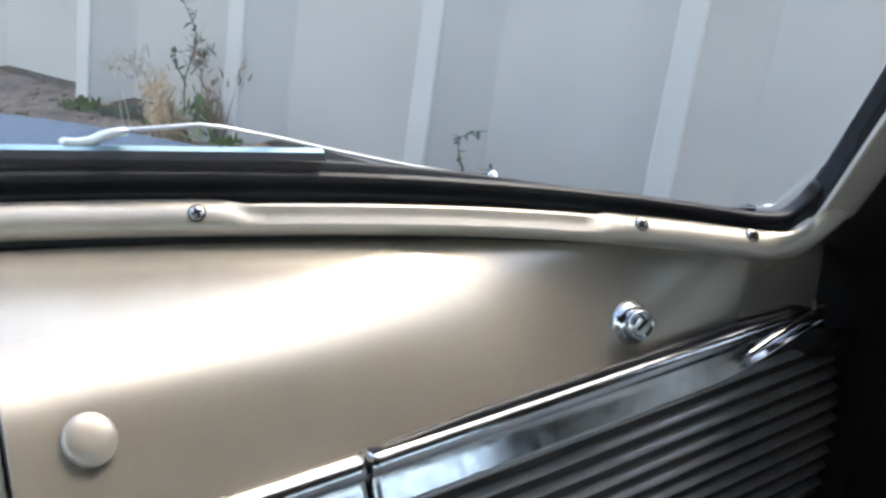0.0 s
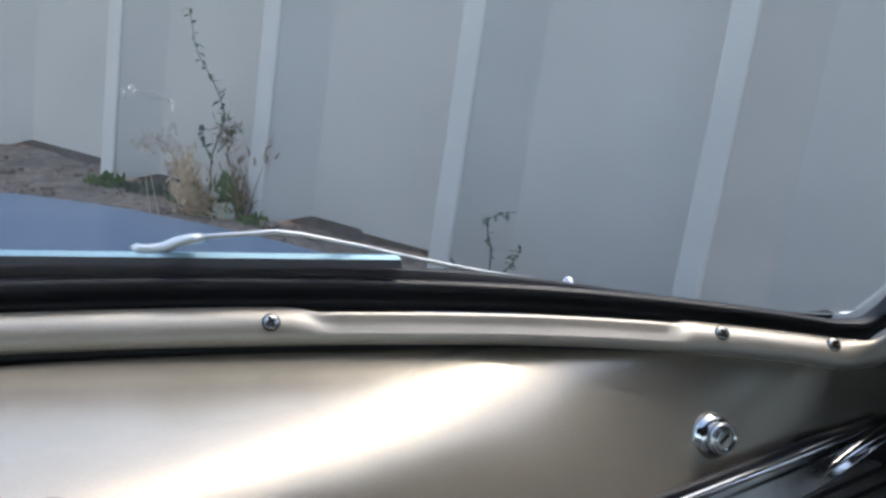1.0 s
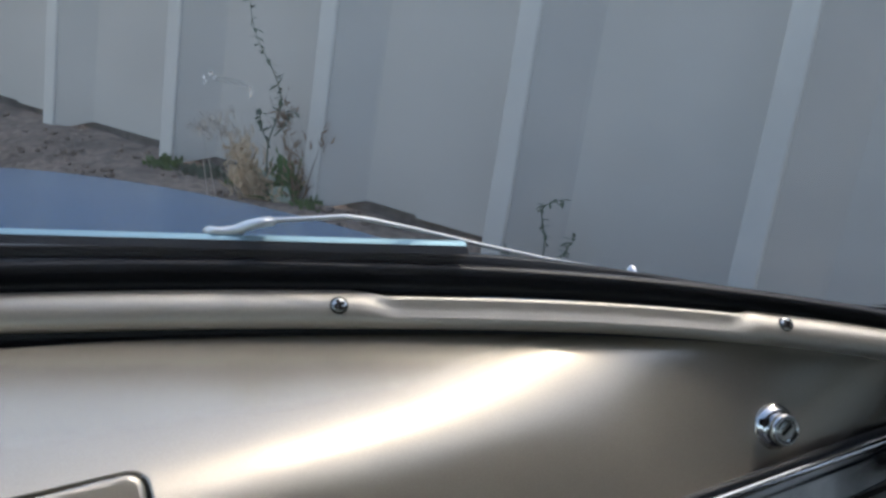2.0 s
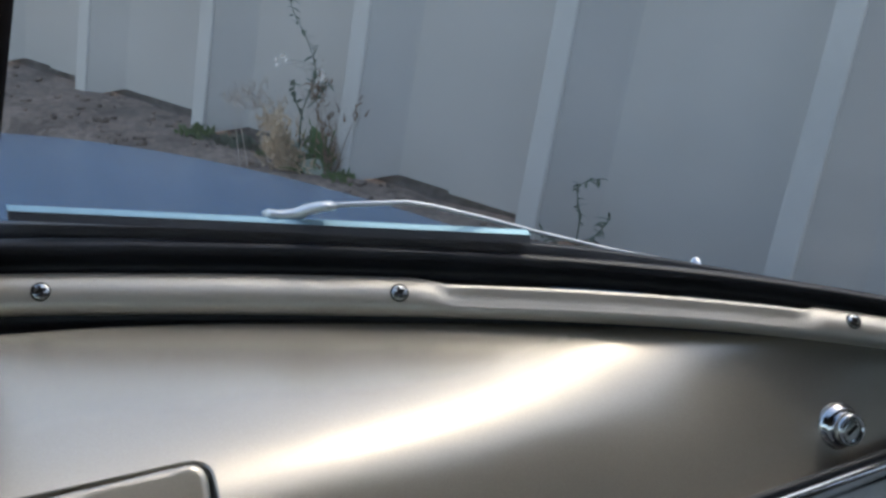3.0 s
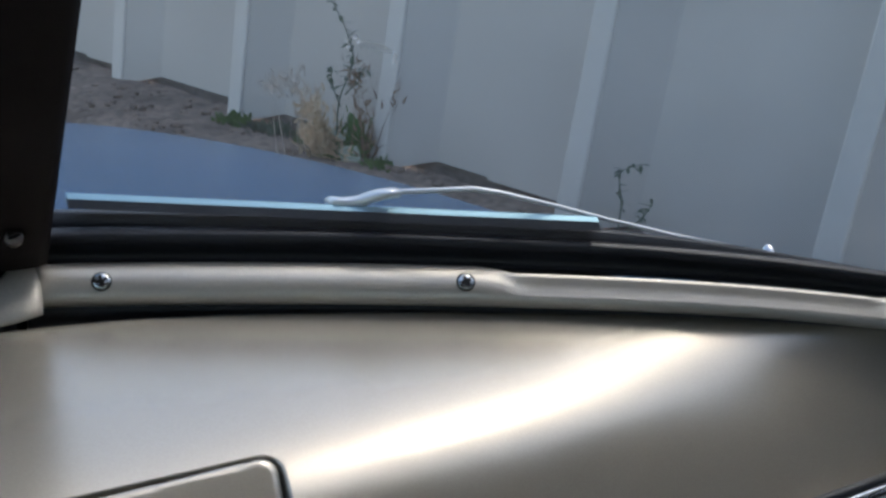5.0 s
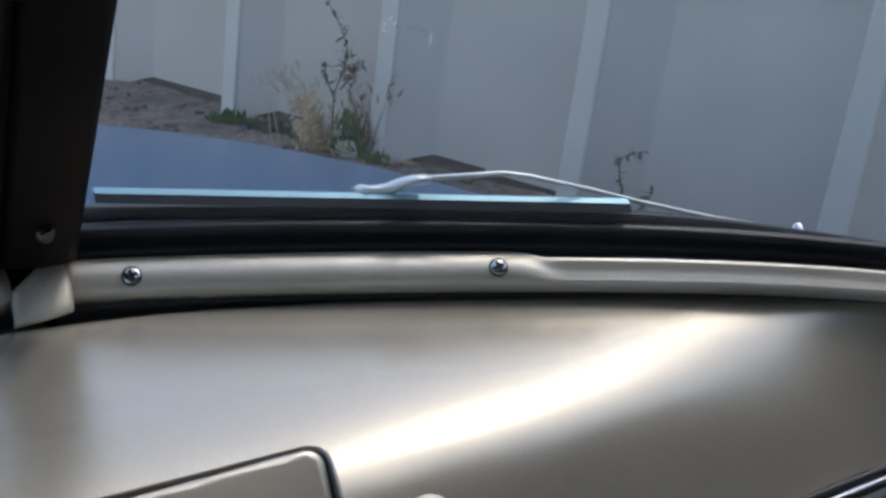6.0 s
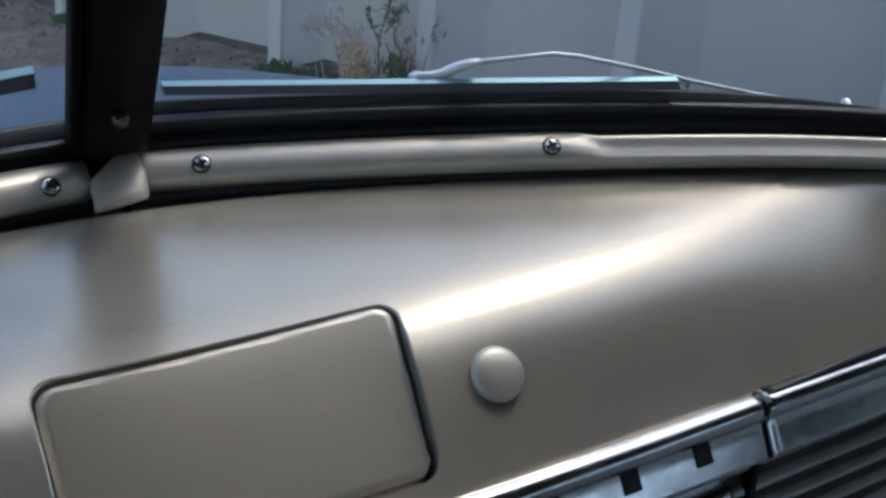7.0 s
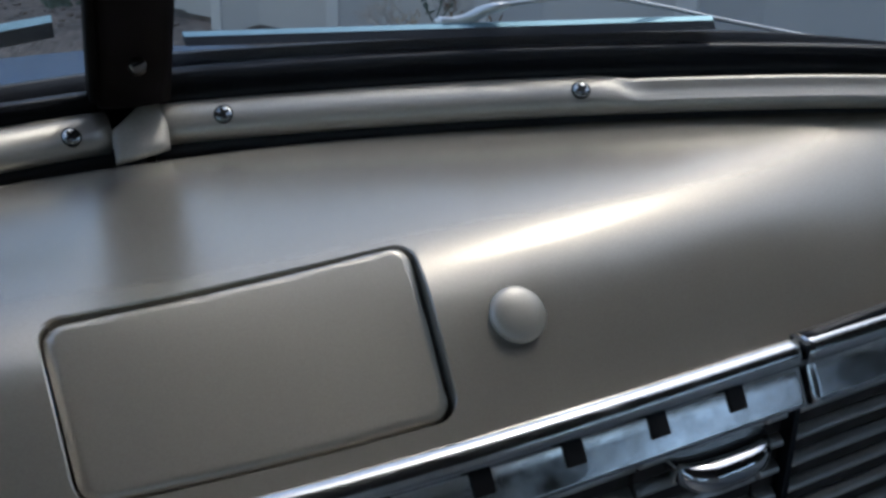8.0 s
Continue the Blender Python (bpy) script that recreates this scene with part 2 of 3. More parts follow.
def snapped(x, q, level, cell):
    """Moves a point that lies near the outline onto it."""
    d = tray_gap(x, q) - level
    if abs(d) < cell * 0.75:
        for _ in range(3):
            d = tray_gap(x, q) - level
            gx = (tray_gap(x + 1e-4, q) - tray_gap(x - 1e-4, q)) / 2e-4
            gq = (tray_gap(x, q + 1e-4) - tray_gap(x, q - 1e-4)) / 2e-4
            k = gx * gx + gq * gq or 1
            x, q = x - d * gx / k, q - d * gq / k
    return x, q


def dashboard():
    bm = bmesh.new()
    cell = 0.002
    xs = [-0.70 + i * 0.012 for i in range(50)] + [-0.106 + i * cell for i in range(111)]
    xs = [x for x in xs if x < 0.117] + [0.117 + i * 0.008 for i in range(73)]
    q0, q1 = TRAY_TOP - 0.022, TRAY_LOW + 0.006
    n = int((q1 - q0) / cell)
    qs = [q0 * i / 26 for i in range(26)] + [q0 + (q1 - q0) * i / n for i in range(n + 1)] + [(q1 + ARC_Q[-1]) / 2, ARC_Q[-1]]
    vs = []
    for s in (-0.25, -0.1):
        vs.append([(bm.verts.new(dash_at(x, s)), 1.0) for x in xs])
    for q in qs:
        row = []
        for x in xs:
            u, v = snapped(x, q, 0.0, cell) if -0.11 < x < 0.12 else (x, q)
            row.append((bm.verts.new(dash_at(u, at_arc(v))), tray_gap(u, v)))
        vs.append(row)
    for s in (1.05, 1.3, 1.8):
        vs.append([(bm.verts.new(dash_at(x, s)), 1.0) for x in xs])
    for a, b in zip(vs, vs[1:]):
        for i in range(len(a) - 1):
            four = (a[i], a[i + 1], b[i + 1], b[i])
            if min(f[1] for f in four) > -0.0005:
                bm.faces.new([f[0] for f in four])
    bmesh.ops.delete(bm, geom=[v for v in bm.verts if not v.link_faces], context="VERTS")
    bmesh.ops.remove_doubles(bm, verts=bm.verts, dist=0.0002)
    rim = [e for e in bm.edges if len(e.link_faces) == 1 and all(abs(v.co.x) < 0.11 and -0.235 < v.co.y < -0.09 for v in e.verts)]
    for e in rim:
        e.smooth = False
    for depth in (0.0, 1.0):
        ext = bmesh.ops.extrude_edge_only(bm, edges=rim)["geom"]
        rim = [g for g in ext if isinstance(g, bmesh.types.BMEdge) and len(g.link_faces) == 1]
        for v in [g for g in ext if isinstance(g, bmesh.types.BMVert)]:
            v.co += Vector((0, 0.006, -0.02)) if depth else Vector((-0.0010 * (v.co.x - 0.007) / 0.09, -0.0003, -0.0010))
    return part("dashboard", bm, PAINT, car)


dash = dashboard()


def ashtray():
    bm = bmesh.new()
    cell = 0.002
    xs = [-0.1 + i * cell for i in range(108)]
    q0, q1 = TRAY_TOP - 0.020, TRAY_LOW + 0.006
    n = int((q1 - q0) / cell)
    vs = []
    for j in range(n + 1):
        row = []
        for x in xs:
            u, v = snapped(x, q0 + (q1 - q0) * j / n, -0.0024, cell)
            d = -0.0024 - tray_gap(u, v)
            edge = max(0.0, 1 - max(d, 0) / 0.003)
            drop = -0.0020 * edge * edge + 0.001 - 0.0055 * (v - TRAY_TOP) / (TRAY_LOW - TRAY_TOP)
            along = (v - TRAY_TOP) / (TRAY_LOW - TRAY_TOP)
            chord = dash_at(u, at_arc(TRAY_TOP)).lerp(dash_at(u, at_arc(TRAY_LOW)), along)
            v = at_arc(v)
            row.append((bm.verts.new(dash_at(u, v).lerp(chord, 0.95) + dash_normal(u, v) * drop), d))
        vs.append(row)
    for a, b in zip(vs, vs[1:]):
        for i in range(len(a) - 1):
            four = (a[i], a[i + 1], b[i + 1], b[i])
            if min(f[1] for f in four) > -0.0005:
                bm.faces.new([f[0] for f in four])
    bmesh.ops.delete(bm, geom=[v for v in bm.verts if not v.link_faces], context="VERTS")
    bmesh.ops.remove_doubles(bm, verts=bm.verts, dist=0.0002)
    rim = [e for e in bm.edges if len(e.link_faces) == 1]
    for e in rim:
        e.smooth = False
    moved = [g for g in bmesh.ops.extrude_edge_only(bm, edges=rim)["geom"] if isinstance(g, bmesh.types.BMVert)]
    for v in moved:
        v.co += Vector((0, 0.005, -0.012))
    part("ashtray_lid", bm, PAINT, dash, "champagne ashtray lid with rounded corners")


ashtray()


def on_dash(x, s):
    n = dash_normal(x, s)
    m = n.to_track_quat("Z", "Y").to_matrix().to_4x4()
    return Matrix.Translation(dash_at(x, s)) @ m


bm = bmesh.new()
dome = [(0.0, 0.0060), (0.002, 0.00598), (0.005, 0.0058), (0.008, 0.0055), (0.0112, 0.0047), (0.0128, 0.0036), (0.0136, 0.0021), (0.0137, 0.0008), (0.0120, -0.002), (0.0, -0.002)]
lathe(bm, dome[1:-1], on_dash(0.1265, 0.846), 48)
part("plug_button", bm, TRIMPAINT, dash, "round domed champagne plug")

LOCK = Matrix.Translation(dash_at(0.4928, 0.7395)) @ Vector((-0.12, -0.93, 0.34)).normalized().to_track_quat("Z", "Y").to_matrix().to_4x4()
bm = bmesh.new()
lathe(bm, [(0.0155, -0.006), (0.0155, 0.001), (0.0145, 0.003), (0.0125, 0.005), (0.0118, 0.006)], LOCK, 40)
bezel = part("lock_bezel", bm, CHROME, dash, "chrome lock bezel")
bm = bmesh.new()
lathe(bm, [(0.0105, 0.004), (0.0105, 0.012), (0.0098, 0.014), (0.0085, 0.0145), (0.0080, 0.0125), (0.006, 0.0125)], LOCK, 36)
part("lock_barrel", bm, CHROME, dash)
bm = bmesh.new()
lathe(bm, [(0.0078, 0.0115), (0.0078, 0.0135), (0.005, 0.0138)], LOCK, 24)
part("lock_face", bm, STEEL, dash)
bm = bmesh.new()
box(bm, (-0.001, -0.0045, 0.0130), (0.001, 0.0045, 0.0143))
bm.transform(LOCK @ pose(0, 0, 0, 0, 0, -55))
part("keyhole", bm, BLACK, dash, "black keyhole slot", smooth=False)


# ---- chrome strips, ribbed panels ----
def strip_low(x):
    return -0.1045 + 0.024 * step(0.545, 0.690, x) ** 1.2


def chrome_strip(name, x0, x1, taper, label):
    bm = bmesh.new()
    rows = []
    n = 90
    for i in range(n + 1):
        x = x0 + (x1 - x0) * i / n
        y, top = strip_y(x), -0.0765
        low = strip_low(x) if taper else -0.1045
        h = top - low
        prof = [(0.014, -0.006), (0.0105, -0.0015), (0.0065, 0.0), (0.0025, -0.0010), (-0.0005, -0.0038), (-0.0018, -0.0072), (-0.0014, -0.0100), (-0.0004, -0.0112)]
        prof += [(-0.0004 - 0.0098 * k, -0.0116 - (h - 0.0116) * k) for k in (0.03, 0.3, 0.6, 0.9)]
        prof += [(-0.0102, -h), (-0.006, -h - 0.002), (0.014, -h - 0.001)]
        rows.append([Vector((x, y + a, top + min(b, 0.0) if b > -h - 0.003 else top - h)) for a, b in prof])
    grid(bm, rows, close=True)
    return part(name, bm, WORNCHROME, dash, label)


chrome_strip("chrome_strip", 0.2670, 0.676, True, "chrome strip tapering to a point")
chrome_strip("chrome_strip", -0.27, 0.2644, False, "chrome strip with small dark recessed blocks")

# dark joint behind the strips' meeting ends, and a black strip that paints the shade over the glovebox strip
bm = bmesh.new()
y = strip_y(0.266)
box(bm, (0.2640, y - 0.0002, -0.28), (0.2674, y + 0.012, -0.0772), 0.0003)
part("joint_filler", bm, RUBBER, dash, smooth=False)
bm = bmesh.new()
rows = []
for i in range(41):
    x = 0.2690 + 0.400 * i / 40
    h = 0.0042 * step(0.0, 0.2, i / 40) * (1 - step(0.75, 1.0, i / 40)) + 0.0003
    y = strip_y(x)
    rows.append([Vector((x, y + 0.0045, -0.0775)), Vector((x, y + 0.0045, -0.0765 + h * 0.6)), Vector((x, y + 0.0085, -0.0765 + h)), Vector((x, y + 0.013, -0.0775))])
grid(bm, rows, close=True)
part("shadow_gap", bm, RUBBER, dash, "black strip painted for the shade above the glovebox strip")

# raised blade on the tapering end
bm = bmesh.new()
rows = []
for i in range(25):
    k = i / 24
    x = 0.572 + 0.104 * k
    zc = -0.0985 + 0.0205 * k
    w = 0.0042 * math.sin(math.pi * min(k * 0.96 + 0.02, 1)) + 0.0005
    y = strip_y(x)
    rows.append([Vector((x, y + a, zc + b * w)) for a, b in ((0.0, 1.0), (-0.0060, 0.25), (-0.0070, 0.0), (-0.0045, -1.0), (0.004, -1.0))])
grid(bm, rows, close=True)
part("strip_blade", bm, CHROME, dash)

for k in range(6):
    x = 0.220 - 0.0455 * k
    bm = bmesh.new()
    box(bm, (-0.0052, -0.0003, -0.0066), (0.0052, 0.002, 0.0066), 0.0008)
    m = pose(x, strip_y(x) - 0.0032, -0.0908, -31, 0, math.degrees(0.1))
    bm.transform(m)
    part("emblem_block", bm, BLACK, dash, "small black block inset in the chrome", smooth=False)


def rib_end(z):
    return 0.706 + 0.057 * (1 - (1 - min(max((-0.1045 - z) / 0.13, 0.0), 1.0)) ** 2)


def ribbed_panel(name, x0, x1, open_end, label):
    bm = bmesh.new()
    rows = []
    heights = [-0.085 - 0.195 * i / 12 for i in range(13)]
    for i in range(40):
        row = []
        for a, zs in ((0.0, heights), (0.006, heights[::-1])):
            for z in zs:
                x = x0 + ((rib_end(z) if open_end else x1) - x0) * i / 39
                row.append(Vector((x, strip_y(x) + 0.006 + a, z)))
        rows.append(row)
    grid(bm, rows, close=True)
    panel = part(name, bm, BROWN, dash, label)
    for r in range(10):
        z = -0.1165 - 0.0166 * r
        bm = bmesh.new()
        rows = []
        end = rib_end(z) - 0.0015 if open_end else x1 - 0.001
        for i in range(40):
            x = x0 + 0.001 + (end - x0 - 0.001) * i / 39
            y = strip_y(x) + 0.006
            prof = [(0.001, 0.0040), (-0.0012, 0.0036), (-0.0034, 0.0025), (-0.0050, 0.0010), (-0.0054, -0.0006), (-0.0044, -0.0020), (-0.0020, -0.0032), (0.001, -0.0038)]
            rows.append([Vector((x, y + a, z + b)) for a, b in prof])
        grid(bm, rows, close=True)
        part("rib", bm, RIBS, panel)
    return panel


ribbed_panel("ribbed_panel", 0.2685, 0.756, True, "dark ribbed glovebox panel")
ribbed_panel("radio_grille", -0.27, 0.1675, False, "dark ribbed radio grille")
ribbed_panel("radio_grille", 0.1690, 0.2455, False, "dark ribbed radio grille")
ribbed_panel("radio_grille", 0.2470, 0.2610, False, "dark ribbed radio grille")

# chrome pull knob with a faceted underside
bm = bmesh.new()
rows = []
n = 28
for i in range(n + 1):
    k = i / n
    x = 0.1845 + 0.056 * k
    e = max(1 - abs(2 * k - 1) ** 3.2, 0.003) ** 0.5
    y, z = strip_y(x), -0.1205
    rows.append([Vector((x, y + 0.004, z + 0.004)), Vector((x, y - 0.004 - 0.010 * e, z + 0.0055)), Vector((x, y - 0.005 - 0.015 * e, z + 0.0025)),
                 Vector((x, y - 0.005 - 0.016 * e, z - 0.003 * e)), Vector((x, y - 0.003 - 0.013 * e, z - 0.0105 * e)), Vector((x, y - 0.005 * e, z - 0.0135 * e)), Vector((x, y + 0.004, z - 0.012 * e))])
grid(bm, rows, close=True)
part("pull_knob", bm, CHROME, dash, "chrome pull knob with a scalloped underside")


# ---- windscreen: moulding, rubber, panes ----
def edge_curves():
    """The outer edge of the moulding, the line between moulding and rubber, and the edge of the glass, on the car's right."""
    xs = [0.003 + i * 0.00995 for i in range(61)]
    outer = [Vector((x, mould_y(x), mould_low(x))) for x in xs]
    middle = [mould_mid(x) for x in xs]
    glass = [Vector((x, mould_y(x) + 0.024, glass_low(x) - 0.0066)) for x in xs]
    outer += spline([outer[-1], (0.630, -0.199, -0.024), (0.648, -0.204, -0.012), (0.656, -0.214, 0.008), (0.652, -0.234, 0.042), (0.575, -0.38, 0.30)], 8)[1:]
    middle += spline([middle[-1], (0.620, -0.192, -0.005), (0.633, -0.195, 0.002), (0.637, -0.203, 0.014), (0.630, -0.218, 0.037), (0.545, -0.37, 0.31)], 8)[1:]
    glass += spline([glass[-1], (0.623, -0.180, 0.007), (0.633, -0.184, 0.014), (0.635, -0.193, 0.030), (0.625, -0.216, 0.070), (0.52, -0.37, 0.33)], 8)[1:]
    return outer, middle, glass


OUTER, MIDDLE, GLASSEDGE = edge_curves()


def flip(points, side):
    return [Vector((p.x * side, p.y, p.z)) for p in points]


# the moulding's rolled face: metres back and up from its low edge, plain and in the pressed recess
ROLL = [(0.0140, 0.0002, 0.0140, 0.0002), (0.0080, 0.0000, 0.0080, 0.0000), (0.0040, 0.0008, 0.0040, 0.0008), (0.0012, 0.0026, 0.0012, 0.0026), (-0.0004, 0.0050, -0.0003, 0.0050),
        (-0.0010, 0.0075, -0.0004, 0.0074), (-0.0004, 0.0100, 0.0001, 0.0089), (0.0010, 0.0124, 0.0007, 0.0097), (0.0028, 0.0146, 0.0016, 0.0104), (0.0050, 0.0166, 0.0026, 0.0113),
        (0.0074, 0.0181, 0.0037, 0.0124), (0.0100, 0.0192, 0.0054, 0.0138), (0.0128, 0.0199, 0.0068, 0.0158), (0.0156, 0.0202, 0.0082, 0.0178), (0.0178, 0.0200, 0.0096, 0.0197), (0.0195, 0.0180, 0.0195, 0.0160)]


def windscreen_half(side):
    outer, middle, glass = OUTER, MIDDLE, GLASSEDGE
    if side < 0:
        outer, middle, glass = outer[2:], middle[2:], [g - Vector((0, 0, 0.008)) for g in glass[2:]]
    rows = []
    for o, m, g in zip(outer, middle, glass):
        x = o.x
        cabin = Vector((-0.24, -0.66, 0.70)).normalized()
        up = m - o
        notch = step(0.246, 0.262, x) * (1 - step(0.478, 0.492, x)) if o.z < 0.0 and x < 0.6 else 0.0
        prof = []
        for back, high, sunk_back, sunk_high in ROLL:
            back, high = back + (sunk_back - back) * notch, high + (sunk_high - high) * notch
            prof.append(o + up * (back * 25.6 + high * 27.0) + cabin * (0.688 * high - 0.725 * back))
        prof += [o + up * 0.9 - cabin * 0.012, o + up * 0.25 - cabin * 0.012]
        rows.append(flip(prof, side))
    bm = bmesh.new()
    grid(bm, rows, close=True)
    mould = part("windscreen_moulding", bm, TRIMPAINT, car, "champagne painted windscreen moulding")
    rows = []
    for o, m, g in zip(outer, middle, glass):
        cabin = Vector((-0.30, -0.82, 0.45)).normalized()
        up = g - m
        prof = []
        for k, bulge in ((-0.08, -0.006), (0.02, -0.002), (0.12, -0.0035), (0.3, -0.0030), (0.42, 0.0002), (0.50, 0.0040), (0.58, 0.0064), (0.68, 0.0076), (0.78, 0.0068), (0.88, 0.0042), (0.97, 0.002), (1.0, 0.0005), (1.0, -0.004), (0.6, -0.012), (0.0, -0.012)):
            prof.append(m + up * k + cabin * (bulge - 0.004))
        rows.append(flip(prof, side))
    bm = bmesh.new()
    grid(bm, rows, close=True)
    part("rubber_seal", bm, RUBBER, car, "black rubber windscreen seal")
    # pane
    foot_x = [0.004] + [p.x for p in glass if p.x < 0.633 and p.z < 0.04 and p.x > 0.005]
    foot_x = sorted(foot_x)
    columns = []
    for x in foot_x:
        low = min((p for p in glass), key=lambda p: abs(p.x - x) + abs(p.z)).z - 0.004
        high = 0.345 if x < 0.52 else 0.345 - 0.300 * (x - 0.52) / 0.116
        zs = [low + (high - low) * k / 6 for k in range(7)]
        columns.append([Vector((side * x, pane_y(x, z, 0.0275), z)) for z in zs] + [Vector((side * x, pane_y(x, z, 0.0325), z)) for z in zs[::-1]])
    bm = bmesh.new()
    grid(bm, columns, close=True)
    pane = part("windscreen_pane", bm, GLASS, car, "clear flat windscreen glass", smooth=False)
    pane.visible_shadow = False
    # outer seal under the wiper
    rows = []
    for g in glass[:74]:
        g = g - Vector((0, 0, 0.014 * step(0.30, 0.58, g.x)))
        y = pane_y(g.x, g.z, 0.034)
        rows.append(flip([Vector((g.x, y, g.z + 0.004)), Vector((g.x, y + 0.010, g.z + 0.003)), Vector((g.x, y + 0.016, g.z - 0.012)), Vector((g.x, y + 0.004, g.z - 0.014))], side))
    bm = bmesh.new()
    grid(bm, rows, close=True)
    part("outer_seal", bm, RUBBER, car)
    return mould


def glint(points, width, label, mat):
    """A thin pale mark that paints a glint on the cabin side of the right pane."""
    pts = spline([(x, 0, z) for x, z in points], 6)
    rows = []
    for i, p in enumerate(pts):
        d = (pts[min(i + 1, len(pts) - 1)] - pts[max(i - 1, 0)]).normalized()
        w = width * (0.25 + math.sin(math.pi * i / (len(pts) - 1)))
        a, b = (p.x - d.z * w, p.z + d.x * w), (p.x + d.z * w, p.z - d.x * w)
        rows.append([Vector((q[0], pane_y(q[0], q[1], out), q[1])) for q, out in ((a, 0.0268), (b, 0.0268), (b, 0.0271), (a, 0.0271))])
    bm = bmesh.new()
    grid(bm, rows, close=True)
    ob = part("wax_smear", bm, mat, car, label)
    ob.visible_shadow = False


glint([(0.1330, 0.1566), (0.1385, 0.1556), (0.1440, 0.1545), (0.1500, 0.1526)], 0.0016, "faint broad streak painted as a reflection on the glass", GLARE)
glint([(0.1500, 0.1532), (0.1514, 0.1510), (0.1520, 0.1486), (0.1522, 0.1462)], 0.0005, "small bright mark painted as a sun glint on the glass", SPARK)
for x, z, dx, dz in ((0.1283, 0.1566, 0.0012, 0.0003), (0.1328, 0.1570, 0.0014, -0.0002), (0.1296, 0.1537, 0.0013, 0.0002), (0.1312, 0.1580, 0.0003, 0.0024)):
    glint([(x, z), (x + dx / 2, z + dz / 2), (x + dx, z + dz)], 0.0009, "small bright mark painted as a sun glint on the glass", SPARK)


def gap_seal(side):
    """An added black strip that closes the shaded gap between moulding and dashboard."""
    rows = []
    for o in [p for p in OUTER if p.z < -0.001 and p.x < 0.66]:
        low = -0.020 + 0.019 * step(0.40, 0.50, o.x)
        rows.append(flip([o + Vector((0, 0.0095, 0.004)), o + Vector((0, 0.0095, low)), o + Vector((0, 0.014, low)), o + Vector((0, 0.014, 0.004))], side))
    bm = bmesh.new()
    grid(bm, rows, close=True)
    part("gap_seal", bm, RUBBER, car, "black strip added in the shaded gap under the windscreen moulding")


gap_seal(1)
gap_seal(-1)
mould_right = windscreen_half(1)
mould_left = windscreen_half(-1)


def screw(x, k, mould, side=1, size=0.0049):
    """A cross-head oval screw on the moulding, k of the way up its face."""
    cabin = Vector((-0.24, -0.66, 0.70)).normalized()
    p = Vector((x, mould_y(x), mould_low(x))).lerp(mould_mid(x), k) + cabin * 0.0080
    m = Matrix.Translation(Vector((side * p.x, p.y, p.z))) @ Vector((-0.20 * side, -0.66, 0.72)).normalized().to_track_quat("Z", "Y").to_matrix().to_4x4()
    bm = bmesh.new()
    lathe(bm, [(size, -0.003), (size, 0.0003), (size * 0.9, 0.0008), (size * 0.7, 0.0011), (size * 0.4, 0.0013), (size * 0.12, 0.0013)], m, 28)
    s = part("screw", bm, SCREW, mould, "cross-head steel screw")
    bm = bmesh.new()
    for a in (25, 115):
        one = bmesh.new()
        box(one, (-size * 0.66, -size * 0.2, 0.0005), (size * 0.66, size * 0.2, 0.00145))
        one.transform(m @ pose(0, 0, 0, 0, 0, a))
        me = bpy.data.meshes.new("slot")
        one.to_mesh(me)
        one.free()
        bm.from_mesh(me)
        bpy.data.meshes.remove(me)
    part("screw_slot", bm, BLACK, mould, smooth=False)
    # black ring that paints the shade round the countersunk head
    bm = bmesh.new()
    lathe(bm, [(size * 0.98, -0.003), (size * 0.98, 0.0004), (size * 1.06, 0.0006), (size * 1.14, 0.0002), (size * 1.14, -0.003)], m, 28)
    part("screw_cup", bm, BLACK, mould, "black ring painted for the countersink's shade")


screw(0.0418, 0.51, mould_right)
screw(0.2325, 0.54, mould_right)
screw(0.5105, 0.61, mould_right, size=0.0045)
screw(0.5915, 0.65, mould_right, size=0.0045)
screw(0.0447, 0.43, mould_left, -1)

# middle post with its cap
bm = bmesh.new()
rows = []
for i in range(13):
    z = 0.006 + 0.354 * i / 12
    y = pane_y(0.0, z, 0.0)
    rows.append([Vector((-0.005 + a, y + b, z)) for a, b in ((-0.0205, 0.030), (-0.0205, -0.002), (-0.015, -0.006), (0.0, -0.008), (0.013, -0.006), (0.0185, -0.002), (0.0185, 0.030))])
grid(bm, rows, close=True)
post = part("middle_post", bm, POST, car, "dark windscreen middle post")
bm = bmesh.new()
SCREWPOST = Matrix.Translation((-0.006, pane_y(0, 0.036, 0.0) - 0.0115, 0.036)) @ Vector((0, -0.82, 0.57)).to_track_quat("Z", "Y").to_matrix().to_4x4()
lathe(bm, [(0.0046, -0.003), (0.0046, 0.0008), (0.0036, 0.002), (0.001, 0.0025)], SCREWPOST, 24)
part("post_screw", bm, DULLSTEEL, post, "dull screw in the post")
bm = bmesh.new()
box(bm, (-0.0032, -0.0008, 0.0014), (0.0032, 0.0008, 0.0027))
bm.transform(SCREWPOST @ pose(0, 0, 0, 0, 0, 20))
part("screw_slot", bm, BLACK, post, smooth=False)
bm = bmesh.new()
rows = []
for i in range(13):
    z = 0.012 + 0.348 * i / 12
    y = pane_y(0.028, z, 0.0)
    rows.append([Vector((-0.0262 + a, y + b, z)) for a, b in ((-0.0035, 0.026), (-0.0040, 0.004), (-0.0015, 0.002), (0.0005, 0.004), (0.0005, 0.026))])
grid(bm, rows, close=True)
part("post_seal", bm, TRIM, post, "narrow black seal beside the post")

